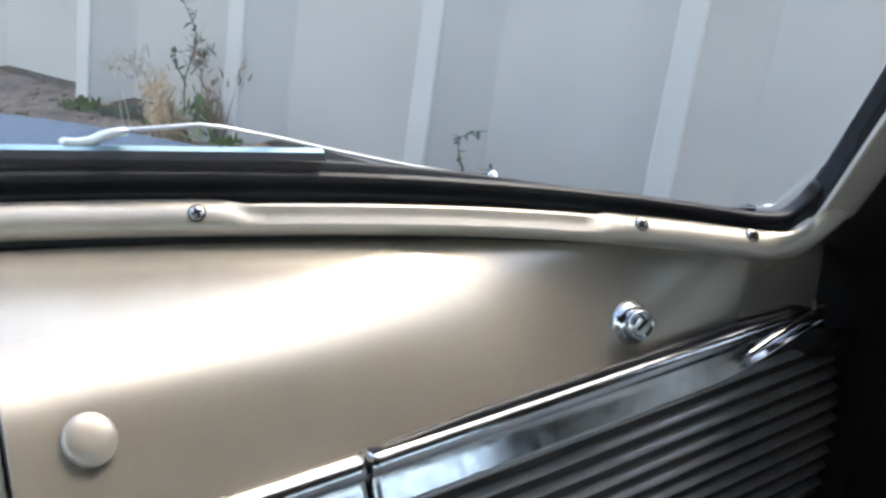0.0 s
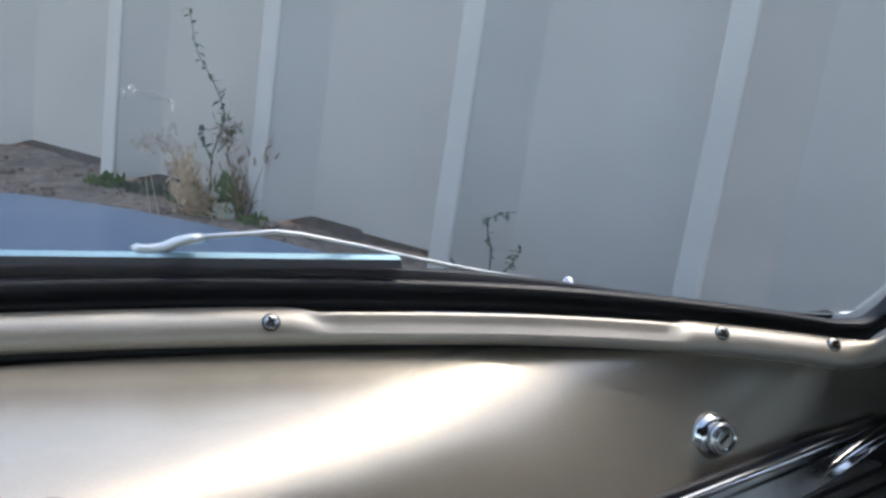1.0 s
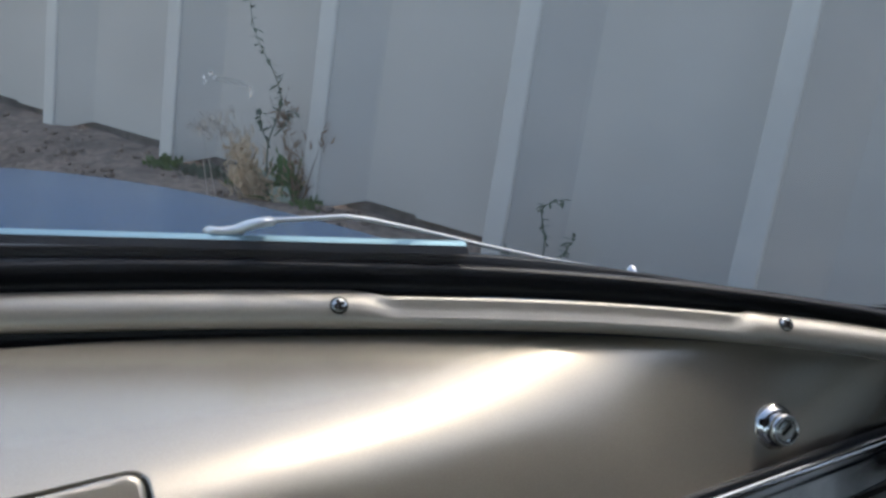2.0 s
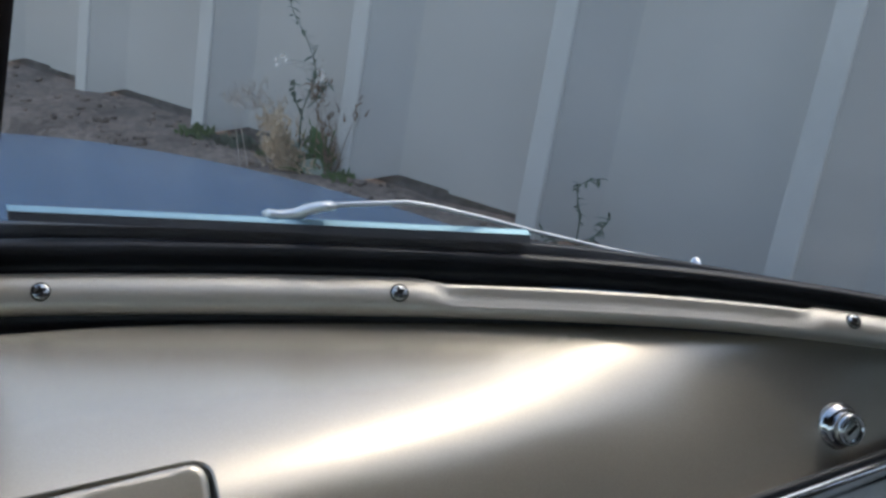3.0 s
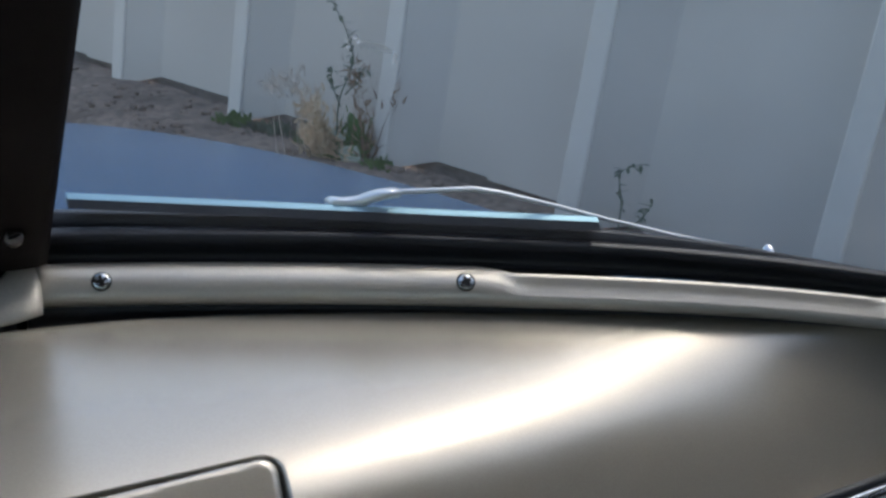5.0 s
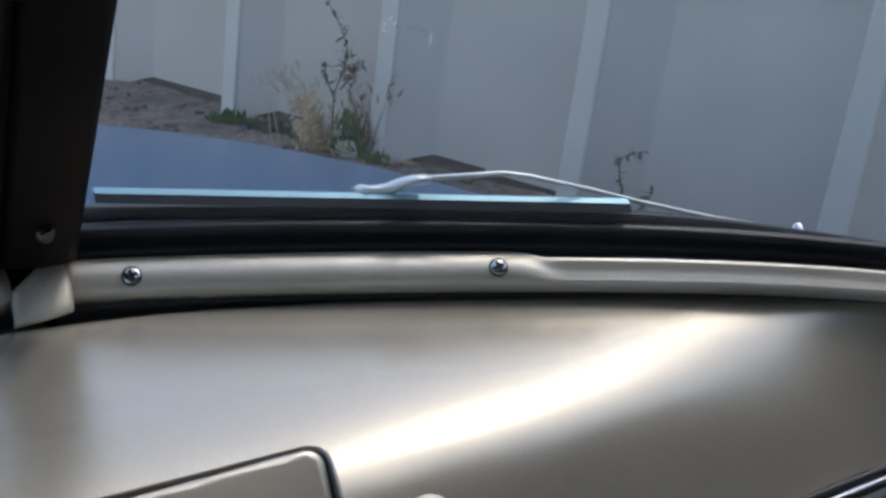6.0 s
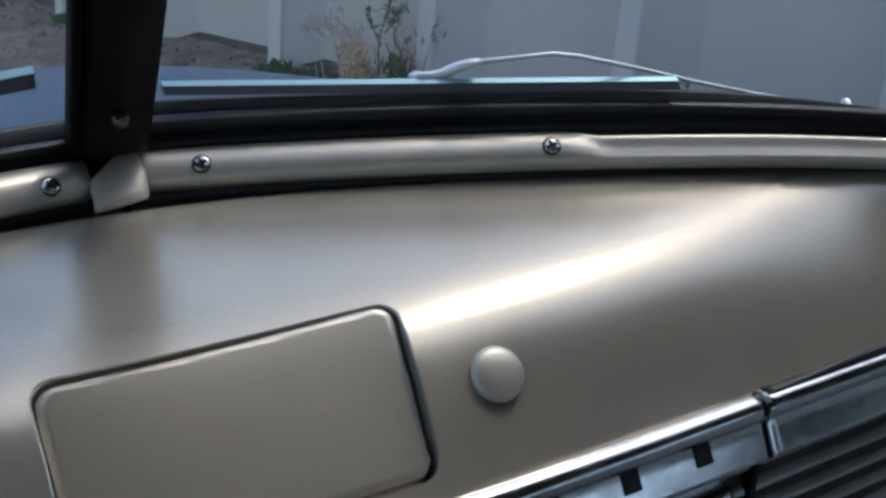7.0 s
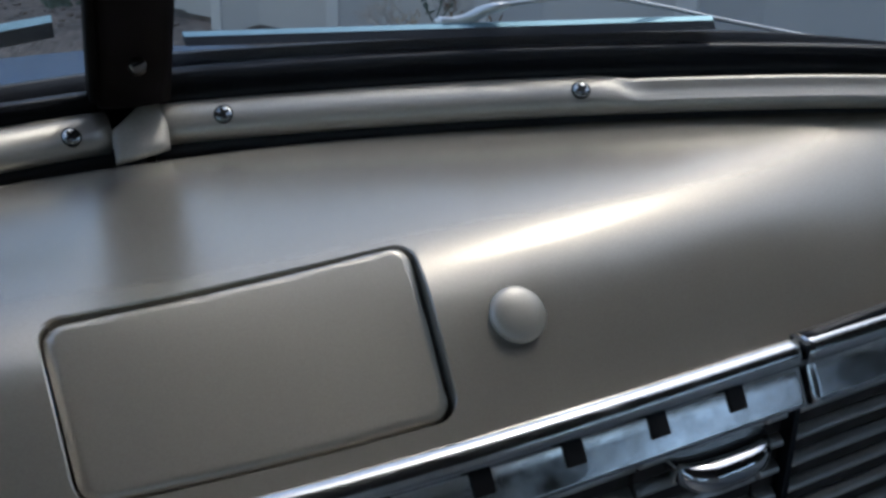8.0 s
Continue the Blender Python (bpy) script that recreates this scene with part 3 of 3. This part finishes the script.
bm = bmesh.new()
rows = []
for k, out in ((-0.22, -0.008), (-0.12, -0.002), (0.0, 0.0012), (0.12, 0.0024), (0.3, 0.0028), (0.46, 0.0024), (0.62, 0.0018), (0.8, 0.0010), (0.95, 0.0), (1.0, -0.002), (1.0, -0.006)):
    left, right = -0.0218 + 0.0255 * max(k - 0.44, 0.0) / 0.56, 0.0085 + 0.0018 * k - 0.0085 * max(k - 0.5, 0.0)
    z = -0.0168 + 0.0233 * k
    row = []
    for i in range(9):
        u = i / 8
        zz = z + 0.0028 * u * (1 - k)
        row.append(Vector((left + (right - left) * u, 0.0098 + 1.25 * (zz + 0.0075) - out - 0.0012 * math.sin(math.pi * u), zz)))
    rows.append(row + [p + Vector((0, 0.0025, 0)) for p in row[::-1]])
grid(bm, rows, close=True)
part("post_cap", bm, CAPPAINT, post, "small champagne cap at the post's foot")


# ---- wipers ----
def wiper(side):
    bm = bmesh.new()

    def on_glass(x, z, out):
        return Vector((side * x, pane_y(x, z, out), z))
    a, b = (0.028, 0.0375), (0.312, 0.0432)
    if side < 0:
        a, b = (0.043, 0.0575), (0.300, 0.0515)
    thick = 1.0 if side > 0 else 1.7

    def bar(corners):
        bm = bmesh.new()
        rows = []
        for i in range(31):
            k = i / 30
            x, z = a[0] + (b[0] - a[0]) * k, a[1] + (b[1] - a[1]) * k
            rows.append([on_glass(x, z + dz * thick, o) for dz, o in corners])
        grid(bm, rows, close=True)
        return bm
    bm.free()
    w = new("wiper")
    w.parent = car
    tagged(w, "alloy windscreen wiper with a black rubber blade")
    part("blade_back", bar(((-0.0008, 0.0390), (0.0010, 0.0425), (0.0009, 0.0440), (-0.0007, 0.0435))), ALLOY, w, smooth=False)
    part("blade_rubber", bar(((-0.0010, 0.043), (-0.0040, 0.041), (-0.0055, 0.034), (-0.0011, 0.039))), RUBBER, w, smooth=False)
    if side < 0:
        return
    bm = bmesh.new()
    tube(bm, [on_glass(x, z, 0.048) for x, z in ((0.188, 0.0490), (0.199, 0.052), (0.218, 0.0549), (0.2389, 0.0582), (0.2542, 0.0565), (0.2913, 0.0481), (0.3237, 0.0396), (0.3759, 0.0276), (0.410, 0.022))],
         [0.0016, 0.0016, 0.0015, 0.0015, 0.0014, 0.0013, 0.0013, 0.0013, 0.0013], 8)
    part("arm", bm, WIPERMETAL, w)
    bm = bmesh.new()
    rows = []
    for x, z, h in ((0.1655, 0.0405, 0.0012), (0.168, 0.0405, 0.0034), (0.174, 0.0395, 0.0036), (0.1815, 0.0420, 0.0032), (0.187, 0.0472, 0.0026), (0.193, 0.0502, 0.0022), (0.200, 0.0522, 0.0017)):
        rows.append([on_glass(x, z + h * 1.15, 0.044), on_glass(x, z + h, 0.051), on_glass(x, z - h, 0.051), on_glass(x, z - h * 1.15, 0.044)])
    grid(bm, rows, close=True)
    part("arm_clip", bm, WIPERMETAL, w)
    bm = bmesh.new()
    m = Matrix.Translation(on_glass(0.432, 0.0215, 0.045)) @ Vector((0.2 * side, 0.75, 0.6)).to_track_quat("Z", "Y").to_matrix().to_4x4()
    lathe(bm, [(0.004, -0.012), (0.004, 0.001), (0.003, 0.003), (0.0008, 0.004)], m, 16)
    part("pivot_nut", bm, CHROME, w)


wiper(1)
wiper(-1)


# ---- bonnet and cowl ----
def bonnet_z(x, y):
    return -0.001 - 0.141 * y - 0.067 * y * y - 0.29 * max(x, 0.0) ** 2 - 0.05 * min(x, 0.0) ** 2 - 2.2 * max(y - 1.1, 0.0) ** 2 - 0.9 * max(abs(x) - 0.66, 0) ** 2


bm = bmesh.new()
rows = []
for j in range(51):
    y = 0.06 + 1.24 * j / 50
    row = [Vector((-0.78, y, -1.03))]
    for i in range(61):
        x = -0.77 + 1.54 * i / 60
        row.append(Vector((x, y, bonnet_z(x, y))))
    rows.append(row + [Vector((0.78, y, -1.03))])
rows.append([Vector((p.x, p.y + 0.01, -1.03)) for p in rows[-1]])
grid(bm, rows)
part("bonnet", bm, BLUE, car, "glossy blue bonnet")


# ---- cabin shell, mostly unseen: tones and openings set to shape reflections ----
def shell():
    def roof_slab(z0, z1, half, ahead):
        """A slab whose front edge follows the two panes."""
        bm = bmesh.new()
        rows = []
        for i in range(33):
            x = -half + 2 * half * i / 32
            y = pane_y(min(abs(x), 0.56), 0.36, 0.0) + ahead + 0.10 * step(0.58, 0.68, abs(x))
            rows.append([Vector((x, y, z0 + 0.006)), Vector((x, y + 0.004, (z0 + z1) / 2)), Vector((x, y - 0.01, z1)), Vector((x, -1.46, z1)), Vector((x, -1.46, z0)), Vector((x, y - 0.01, z0))])
        grid(bm, rows, close=True)
        return bm
    part("roof", roof_slab(0.37, 0.41, 0.80, 0.0), LINING, car, "unseen roof lining, darkened to dim the dashboard's reflections")
    part("roof_skin", roof_slab(0.414, 0.45, 0.81, 0.02), BLUE, car, "blue painted roof")
    # header deepened out of view to keep sky out of the dashboard's reflections
    bm = bmesh.new()
    rows = []
    for i in range(27):
        x = -0.60 + 1.20 * i / 26
        y = pane_y(abs(x), 0.345, 0.0)
        rows.append([Vector((x, y + 0.060, 0.275)), Vector((x, y + 0.010, 0.374)), Vector((x, y - 0.040, 0.374)), Vector((x, y + 0.020, 0.276)), Vector((x, y + 0.045, 0.270))])
    grid(bm, rows, close=True)
    part("header_rail", bm, POST, car)
    # floor kept pale to bounce light up onto ribs and strip
    bm = bmesh.new()
    box(bm, (-0.80, -1.45, -1.04), (0.80, 0.0, -0.72), 0.01)
    part("floor_pan", bm, PALELINING, car)
    for side in (1, -1):
        bm = bmesh.new()
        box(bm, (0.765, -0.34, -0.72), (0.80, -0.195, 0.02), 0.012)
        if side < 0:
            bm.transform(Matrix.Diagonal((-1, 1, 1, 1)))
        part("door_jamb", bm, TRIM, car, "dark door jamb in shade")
        bm = bmesh.new()
        sill = 0.06 if side > 0 else 0.03
        box(bm, (0.738, -1.40, 0.0), (0.80, -0.342, sill), 0.012)
        # added out of view: closes the right window's front to darken reflections
        if side > 0:
            box(bm, (0.740, -0.66, 0.05), (0.80, -0.342, 0.26), 0.012)
        box(bm, (0.66 if side < 0 else 0.735, -1.40, 0.30 if side < 0 else 0.20), (0.79, -0.28, 0.372), 0.01)
        if side < 0:
            bm.transform(Matrix.Diagonal((-1, 1, 1, 1)))
        part("door_panel", bm, DARKLINING, car, "unseen dark panel, added to dim the dashboard's reflections")
        # unseen pale panel added as a reflector for the chrome strip
        bm = bmesh.new()
        box(bm, (0.736, -1.40, -0.72), (0.80, -0.342, -0.004), 0.012)
        if side < 0:
            bm.transform(Matrix.Diagonal((-1, 1, 1, 1)))
        part("door_panel", bm, PALELINING, car, "unseen pale panel, added as a reflector for the chrome")
        bm = bmesh.new()
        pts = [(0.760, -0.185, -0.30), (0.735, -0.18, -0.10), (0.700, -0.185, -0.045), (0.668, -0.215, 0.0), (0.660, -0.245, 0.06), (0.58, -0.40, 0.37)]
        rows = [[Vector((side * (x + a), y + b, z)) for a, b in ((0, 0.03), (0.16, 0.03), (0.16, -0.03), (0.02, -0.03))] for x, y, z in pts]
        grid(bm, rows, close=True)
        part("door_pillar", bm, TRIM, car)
        bm = bmesh.new()
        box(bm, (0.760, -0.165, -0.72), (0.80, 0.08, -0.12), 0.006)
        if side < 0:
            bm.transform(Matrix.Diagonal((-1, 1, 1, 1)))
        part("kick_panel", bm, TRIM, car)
    bm = bmesh.new()
    box(bm, (-0.80, -1.47, -0.72), (0.80, -1.42, -0.02), 0.01)
    box(bm, (-0.80, -1.47, -0.02), (-0.32, -1.42, 0.375), 0.01)
    box(bm, (-0.32, -1.47, 0.27), (0.32, -1.42, 0.375), 0.01)
    box(bm, (-0.32, -1.47, -0.02), (0.32, -1.42, 0.06), 0.01)
    box(bm, (0.32, -1.47, -0.02), (0.80, -1.42, 0.375), 0.01)
    part("back_wall", bm, PALELINING, car)
    bm = bmesh.new()
    box(bm, (-0.76, 0.08, -1.03), (0.76, 0.12, -0.24), 0.01)
    part("bulkhead", bm, TRIM, car)
    bm = bmesh.new()
    rows = []
    for i in range(41):
        x = -0.72 + 1.44 * i / 40
        y = mould_y(x)
        drop = 0.10 * step(0.15, 0.5, abs(x))
        rows.append([Vector((x, y + 0.035, 0.006 - drop)), Vector((x, y + 0.11, -0.030 - drop)), Vector((x, y + 0.11, -0.16)), Vector((x, y + 0.035, -0.12))])
    grid(bm, rows, close=True)
    part("cowl", bm, BLACK, car)


shell()

# ---- fence: sheets on a straight line, rib by rib ----
RIB0, RIBSTEP, LEAN = Vector((0.625, 2.860, 0.0)), Vector((0.210, -0.528, 0.0)), Vector((0.055, 0.017, 0.0))
ALONG = RIBSTEP.normalized()
FACE = Vector((ALONG.y, -ALONG.x, 0.0))
PITCH = RIBSTEP.length
FENCE_TOP = 0.95


def foot(u):
    """Height of the soil along the fence."""
    return -0.655 + 0.055 * min(max(u, -1.0), 2.0) - 0.10 * step(1.75, 2.2, u)


def fence_point(u, depth, z):
    """u metres along the fence from the first rib, depth towards the car."""
    return RIB0 + ALONG * u + FACE * (depth - 0.068) + LEAN * (z + 0.3) + Vector((0, 0, z))


fence = new("sheet_fence")
tagged(fence, "grey painted trapezoidal sheet metal fence on dark soil", "fence")
for k in range(-24, 18):
    bm = bmesh.new()
    rows = []
    lap = 0.008 if k % 3 == 2 else 0.0
    prof = [(-0.052, 0.0), (-0.030, 0.058), (-0.026, 0.064), (0.022, 0.064), (0.028, 0.060), (0.125, 0.004), (0.135, 0.0), (0.30, 0.0), (0.301, lap), (PITCH - 0.0525, lap)]
    for n in range(22):
        row, back = [], []
        for u, d in prof:
            low = foot(k * PITCH + u) - 0.01 + 0.037 * (1 - d / 0.064)
            z = low + (FENCE_TOP - low) * (n / 21)
            p = fence_point(k * PITCH + u, 0, z)
            wob = 0.006 * noise.noise(Vector((p.x * 1.5, p.y * 1.5, z * 1.2)))
            row.append(fence_point(k * PITCH + u, d + wob, z))
            back.append(fence_point(k * PITCH + u, d + wob - 0.0018, z))
        rows.append(row + back[::-1])
    grid(bm, rows, close=True)
    part("sheet", bm, FENCE, fence, smooth=False)
    # added strip on the crown, paler than the sheet to brighten the rib
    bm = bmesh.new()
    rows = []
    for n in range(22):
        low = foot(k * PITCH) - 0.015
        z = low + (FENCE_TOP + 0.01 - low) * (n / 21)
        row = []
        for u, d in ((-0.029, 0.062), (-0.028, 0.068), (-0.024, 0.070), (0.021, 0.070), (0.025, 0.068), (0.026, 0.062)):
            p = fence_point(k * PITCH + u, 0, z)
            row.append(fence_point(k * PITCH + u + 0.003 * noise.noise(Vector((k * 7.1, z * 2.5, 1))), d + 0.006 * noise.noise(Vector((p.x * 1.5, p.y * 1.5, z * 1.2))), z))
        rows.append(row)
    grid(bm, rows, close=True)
    part("cover_batten", bm, BRIGHTCROWN, fence, "rib crown strip, its brightness painted in", smooth=False)
    # dark strip added between the sheet's lower edge and the soil
    bm = bmesh.new()
    rows = []
    for i in range(7):
        u = k * PITCH + PITCH * i / 6
        rows.append([fence_point(u, d, foot(u) + h) for d, h in ((-0.004, 0.037), (-0.004, -0.1), (-0.03, -0.1), (-0.03, 0.037))])
    grid(bm, rows, close=True)
    part("plinth_board", bm, FOOTSTRIP, fence, "dark strip added to close the gap under the sheet", smooth=False)


# ---- ground ----
def ground_z(x, y):
    q = (Vector((x, y, 0)) - RIB0 - LEAN * -0.26).dot(FACE)
    u = (Vector((x, y, 0)) - RIB0).dot(ALONG)
    base = -1.04 + (1.04 + foot(u)) * (1 - step(0.34, 0.60, q))
    rough = 0.02 * noise.noise(Vector((x * 3, y * 3, 0))) + 0.012 * noise.noise(Vector((x * 11, y * 11, 3)))
    return base + rough * (1 - step(0.5, 0.7, q)) + (0.0 if q < 0.4 else -0.0)


bm = bmesh.new()
xs = [-3000, -300, -40, -8] + [-3 + 0.08 * i for i in range(90)] + [4.5, 9, 40, 300, 3000]
ysg = [-3000, -300, -40, -8, -2] + [-0.8 + 0.08 * i for i in range(75)] + [6, 7, 8, 10, 14, 40, 300, 3000]
grid(bm, [[Vector((x, y, ground_z(x, y))) for x in xs] for y in ysg])
tagged(part("ground", bm, SOIL), "dark bare soil bank below the fence", "ground", kind="structure")


# ---- weeds ----
def blade(bm, root, tip, width, sag):
    mid = (root + tip) / 2 + Vector((0, 0, sag))
    side = (tip - root).cross(Vector((random.uniform(-1, 1), random.uniform(-1, 1), 0.4))).normalized() * width
    a, b = bm.verts.new(root - side), bm.verts.new(root + side)
    c, d = bm.verts.new(mid - side * 0.8), bm.verts.new(mid + side * 0.8)
    e = bm.verts.new(tip)
    bm.faces.new((a, b, d, c))
    bm.faces.new((c, d, e))


def leaf(bm, base, way, length, width, up=Vector((0, 0, 1))):
    way = way.normalized()
    side = way.cross(up).normalized() * width / 2
    nrm = side.cross(way).normalized()
    rows = []
    for k, w in ((0.0, 0.12), (0.2, 0.7), (0.45, 1.0), (0.7, 0.8), (0.9, 0.35), (1.0, 0.03)):
        c = base + way * length * k - nrm * length * 0.18 * k * k
        rows.append([c - side * w + nrm * w * width * 0.12, c, c + side * w + nrm * w * width * 0.12])
    grid(bm, rows)


def tuft(root, size, count, mat, name, label, lean=Vector((0, 0, 0)), wide=1.0):
    bm = bmesh.new()
    for _ in range(count):
        a = random.uniform(0, 2 * math.pi)
        r = abs(random.gauss(0, 0.35)) * size
        base = root + Vector((math.cos(a) * r * 0.35, math.sin(a) * r * 0.35, 0))
        h = random.uniform(0.25, 1.0) * size
        tip = base + Vector((math.cos(a) * r, math.sin(a) * r, h)) + lean * h
        blade(bm, base, tip, wide * random.uniform(0.0012, 0.0035), random.uniform(0, 0.08) * size)
        if random.random() < 0.3:
            for _ in range(5):
                q = tip + Vector((random.gauss(0, 0.012), random.gauss(0, 0.012), random.gauss(0, 0.02)))
                blade(bm, q, q + Vector((random.gauss(0, 0.012), random.gauss(0, 0.012), 0.02)), 0.003, 0)
    return tagged(part(name, bm, mat, smooth=False), label, "weed")


def weed(root, stems, leaf_size, mat, name, label):
    """Branched stems with small leaves along them."""
    bm = bmesh.new()
    for points in stems:
        pts = spline([root + Vector(p) for p in points], 5)
        tube(bm, pts, [0.0022 * (1 - 0.7 * i / len(pts)) for i in range(len(pts))], 5)
        for i, p in enumerate(pts):
            if i > len(pts) * 0.25:
                for _ in range(2):
                    way = Vector((random.gauss(0, 1), random.gauss(0, 1), random.gauss(0.1, 0.5)))
                    leaf(bm, p, way, leaf_size * random.uniform(0.5, 1.2), leaf_size * random.uniform(0.25, 0.45))
    return tagged(part(name, bm, mat), label, "weed")


def plume(at, wide, high, count, mat, name, label, thick=1.0):
    """A fluffy clump of short seed spikes and awns on thin stalks that reach the soil."""
    bm = bmesh.new()
    for _ in range(count):
        p = at + Vector((random.gauss(0, 0.5) * wide, random.gauss(0, 0.35) * wide, random.gauss(0, 0.5) * high))
        way = Vector((random.gauss(-0.2, 0.6), random.gauss(0, 0.6), random.gauss(0.6, 0.6))).normalized()
        blade(bm, p, p + way * random.uniform(0.010, 0.030), thick * random.uniform(0.0010, 0.0024), 0.002)
    for _ in range(max(5, count // 14)):
        foot_at = Vector((at.x + random.gauss(0.05, 0.03), at.y + random.gauss(-0.02, 0.03), 0))
        foot_at.z = ground_z(foot_at.x, foot_at.y) - 0.005
        blade(bm, foot_at, at + Vector((random.gauss(0, 0.4) * wide, random.gauss(0, 0.4) * wide, random.gauss(0, 0.4) * high)), 0.0009, 0.01)
    return tagged(part(name, bm, mat, smooth=False), label, "weed")


TUFT = Vector((0.985, 1.840, 0))
TUFT.z = ground_z(TUFT.x, TUFT.y) - 0.005
SIDE = Vector((0.86, -0.50, 0.0))


def beside(right, up):
    """A point right metres along the verge from the tuft and up metres over the soil there."""
    return TUFT + SIDE * right + Vector((0, 0, up))


tuft(beside(-0.075, 0), 0.10, 150, STRAW, "dry_grass_tuft", "dry golden grass tuft at the fence foot", Vector((-0.25, 0.12, 0)), 1.4)
plume(beside(-0.085, 0.035), 0.040, 0.040, 380, STRAW, "dry_grass_clump", "dense golden dry grass clump at the fence foot", 1.4)
plume(beside(-0.115, 0.115), 0.036, 0.040, 240, STRAW, "dry_grass_clump", "fluffy straw-coloured seed heads over the tuft")
plume(beside(-0.170, 0.170), 0.042, 0.042, 150, PALESTRAW, "pale_seed_heads", "faint pale grass seed heads before the fence", 0.9)
plume(beside(-0.215, 0.160), 0.030, 0.026, 70, PALESTRAW, "pale_seed_heads", "faint pale grass seed heads before the fence", 0.9)
plume(beside(0.045, 0.045), 0.016, 0.034, 90, STRAW, "dry_grass_clump", "small buff dry grass clump beside the fence rib")
plume(beside(-0.012, 0.205), 0.026, 0.050, 110, RUSSET, "brown_seed_heads", "thin brown seed heads above the dry grass", 0.8)
tuft(beside(0.030, 0), 0.18, 46, RUSSET, "brown_grass_tuft", "brown dry stalks at the fence foot", Vector((0.02, 0.0, 0)), 1.1)
tuft(beside(-0.010, 0), 0.075, 80, LEAF, "green_grass_tuft", "short green grass among the dry tuft", Vector((-0.1, 0.1, 0)), 1.3)
weed(beside(-0.045, 0), [[(0, 0, 0), (-0.005, 0.0, 0.14), (0.02, -0.01, 0.24), (0.0, 0.0, 0.32), (-0.04, 0.02, 0.40), (-0.06, 0.03, 0.50)], [(0.01, 0, 0.16), (0.035, -0.02, 0.20), (0.045, -0.025, 0.23)], [(0, 0, 0.13), (-0.02, 0.01, 0.18), (-0.025, 0.015, 0.22)]],
     0.026, DARKLEAF, "tall_weed", "tall thin weed with small dull green leaves")
bm = bmesh.new()
for right, up, lean, ln, w in ((0.012, 0.035, -0.38, 0.085, 0.040), (-0.004, 0.02, 0.25, 0.050, 0.022), (0.022, 0.01, -0.1, 0.060, 0.020)):
    leaf(bm, beside(right, up), SIDE * lean + Vector((0, 0, 1.0)), ln, w, Vector((-0.35, -0.9, 0.2)))
tagged(part("broad_leaf_weed", bm, LEAF), "broad-leaved green weed at the fence foot", "weed")
bm = bmesh.new()
leaf(bm, beside(-0.018, -0.002) + Vector((-0.02, -0.03, 0)), SIDE * 0.45 + Vector((0, 0, 0.75)), 0.052, 0.062, Vector((-0.35, -0.9, 0.3)))
leaf(bm, beside(-0.010, 0.040), SIDE * -0.9 + Vector((0, 0, 0.45)), 0.110, 0.014, Vector((-0.35, -0.9, 0.3)))
tagged(part("pale_dock_leaf", bm, PALE), "pale grey-green leaf among the dry grass", "weed")
SMALL = Vector((1.275, 1.13, 0))
SMALL.z = ground_z(SMALL.x, SMALL.y) - 0.01
weed(SMALL, [[(0, 0, 0), (0.0, 0, 0.10), (-0.01, 0.01, 0.17), (0.03, 0, 0.19)], [(0, 0, 0.03), (0.04, -0.02, 0.08), (0.06, -0.02, 0.11)], [(0, 0, 0.02), (-0.04, 0.03, 0.05), (-0.06, 0.05, 0.06)]], 0.024, DARKLEAF, "small_weed", "small sparse green weed against the fence")


def sprig(u, depth, size, mat):
    """Low leafy clump at the fence foot."""
    p = fence_point(u, depth, foot(u))
    p.z = ground_z(p.x, p.y) - 0.005
    bm = bmesh.new()
    for _ in range(70):
        a = random.uniform(0, 2 * math.pi)
        r = random.uniform(0, 1.2) * size
        base = p + Vector((math.cos(a) * r, math.sin(a) * r, random.uniform(0, 0.25) * size))
        leaf(bm, base, Vector((random.gauss(0, 0.6), random.gauss(0, 0.6), 1.0)), size * random.uniform(0.4, 0.9), size * random.uniform(0.15, 0.3), Vector((0.2, -1, 0.3)))
    return tagged(part("low_weed", bm, mat), "low green weeds along the fence foot", "weed", group="weeds along the fence")


for u, depth, size, mat in ((0.62, 0.10, 0.045, LEAF), (0.70, 0.09, 0.035, DARKLEAF), (0.80, 0.10, 0.04, DARKLEAF), (0.90, 0.09, 0.03, LEAF), (1.17, 0.10, 0.03, LEAF),
                            (1.86, 0.09, 0.025, DARKLEAF), (1.93, 0.10, 0.03, LEAF), (-0.45, 0.12, 0.04, LEAF), (-0.9, 0.14, 0.05, DARKLEAF), (-1.25, 0.16, 0.06, LEAF), (-1.7, 0.2, 0.07, DARKLEAF), (-2.3, 0.2, 0.09, DARKLEAF), (-2.7, 0.2, 0.1, LEAF)):
    sprig(u, depth, size, mat)


# ---- stones and clods on the soil ----
bm = bmesh.new()
for _ in range(260):
    u, depth = random.uniform(-3.0, 3.2), random.uniform(0.02, 0.34)
    p = fence_point(u, depth, foot(u))
    r = random.uniform(0.004, 0.016)
    p.z = ground_z(p.x, p.y) + r * 0.3
    made = bmesh.ops.create_icosphere(bm, subdivisions=1, radius=r, matrix=Matrix.Translation(p) @ Matrix.Diagonal((random.uniform(0.7, 1.5), random.uniform(0.7, 1.5), random.uniform(0.5, 0.9), 1)))["verts"]
    for v in made:
        v.co += Vector((random.gauss(0, 0.12), random.gauss(0, 0.12), random.gauss(0, 0.12))) * r
tagged(part("soil_clods", bm, SOIL, smooth=False), "scattered small stones and clods on dark soil", "stones", kind="stuff")
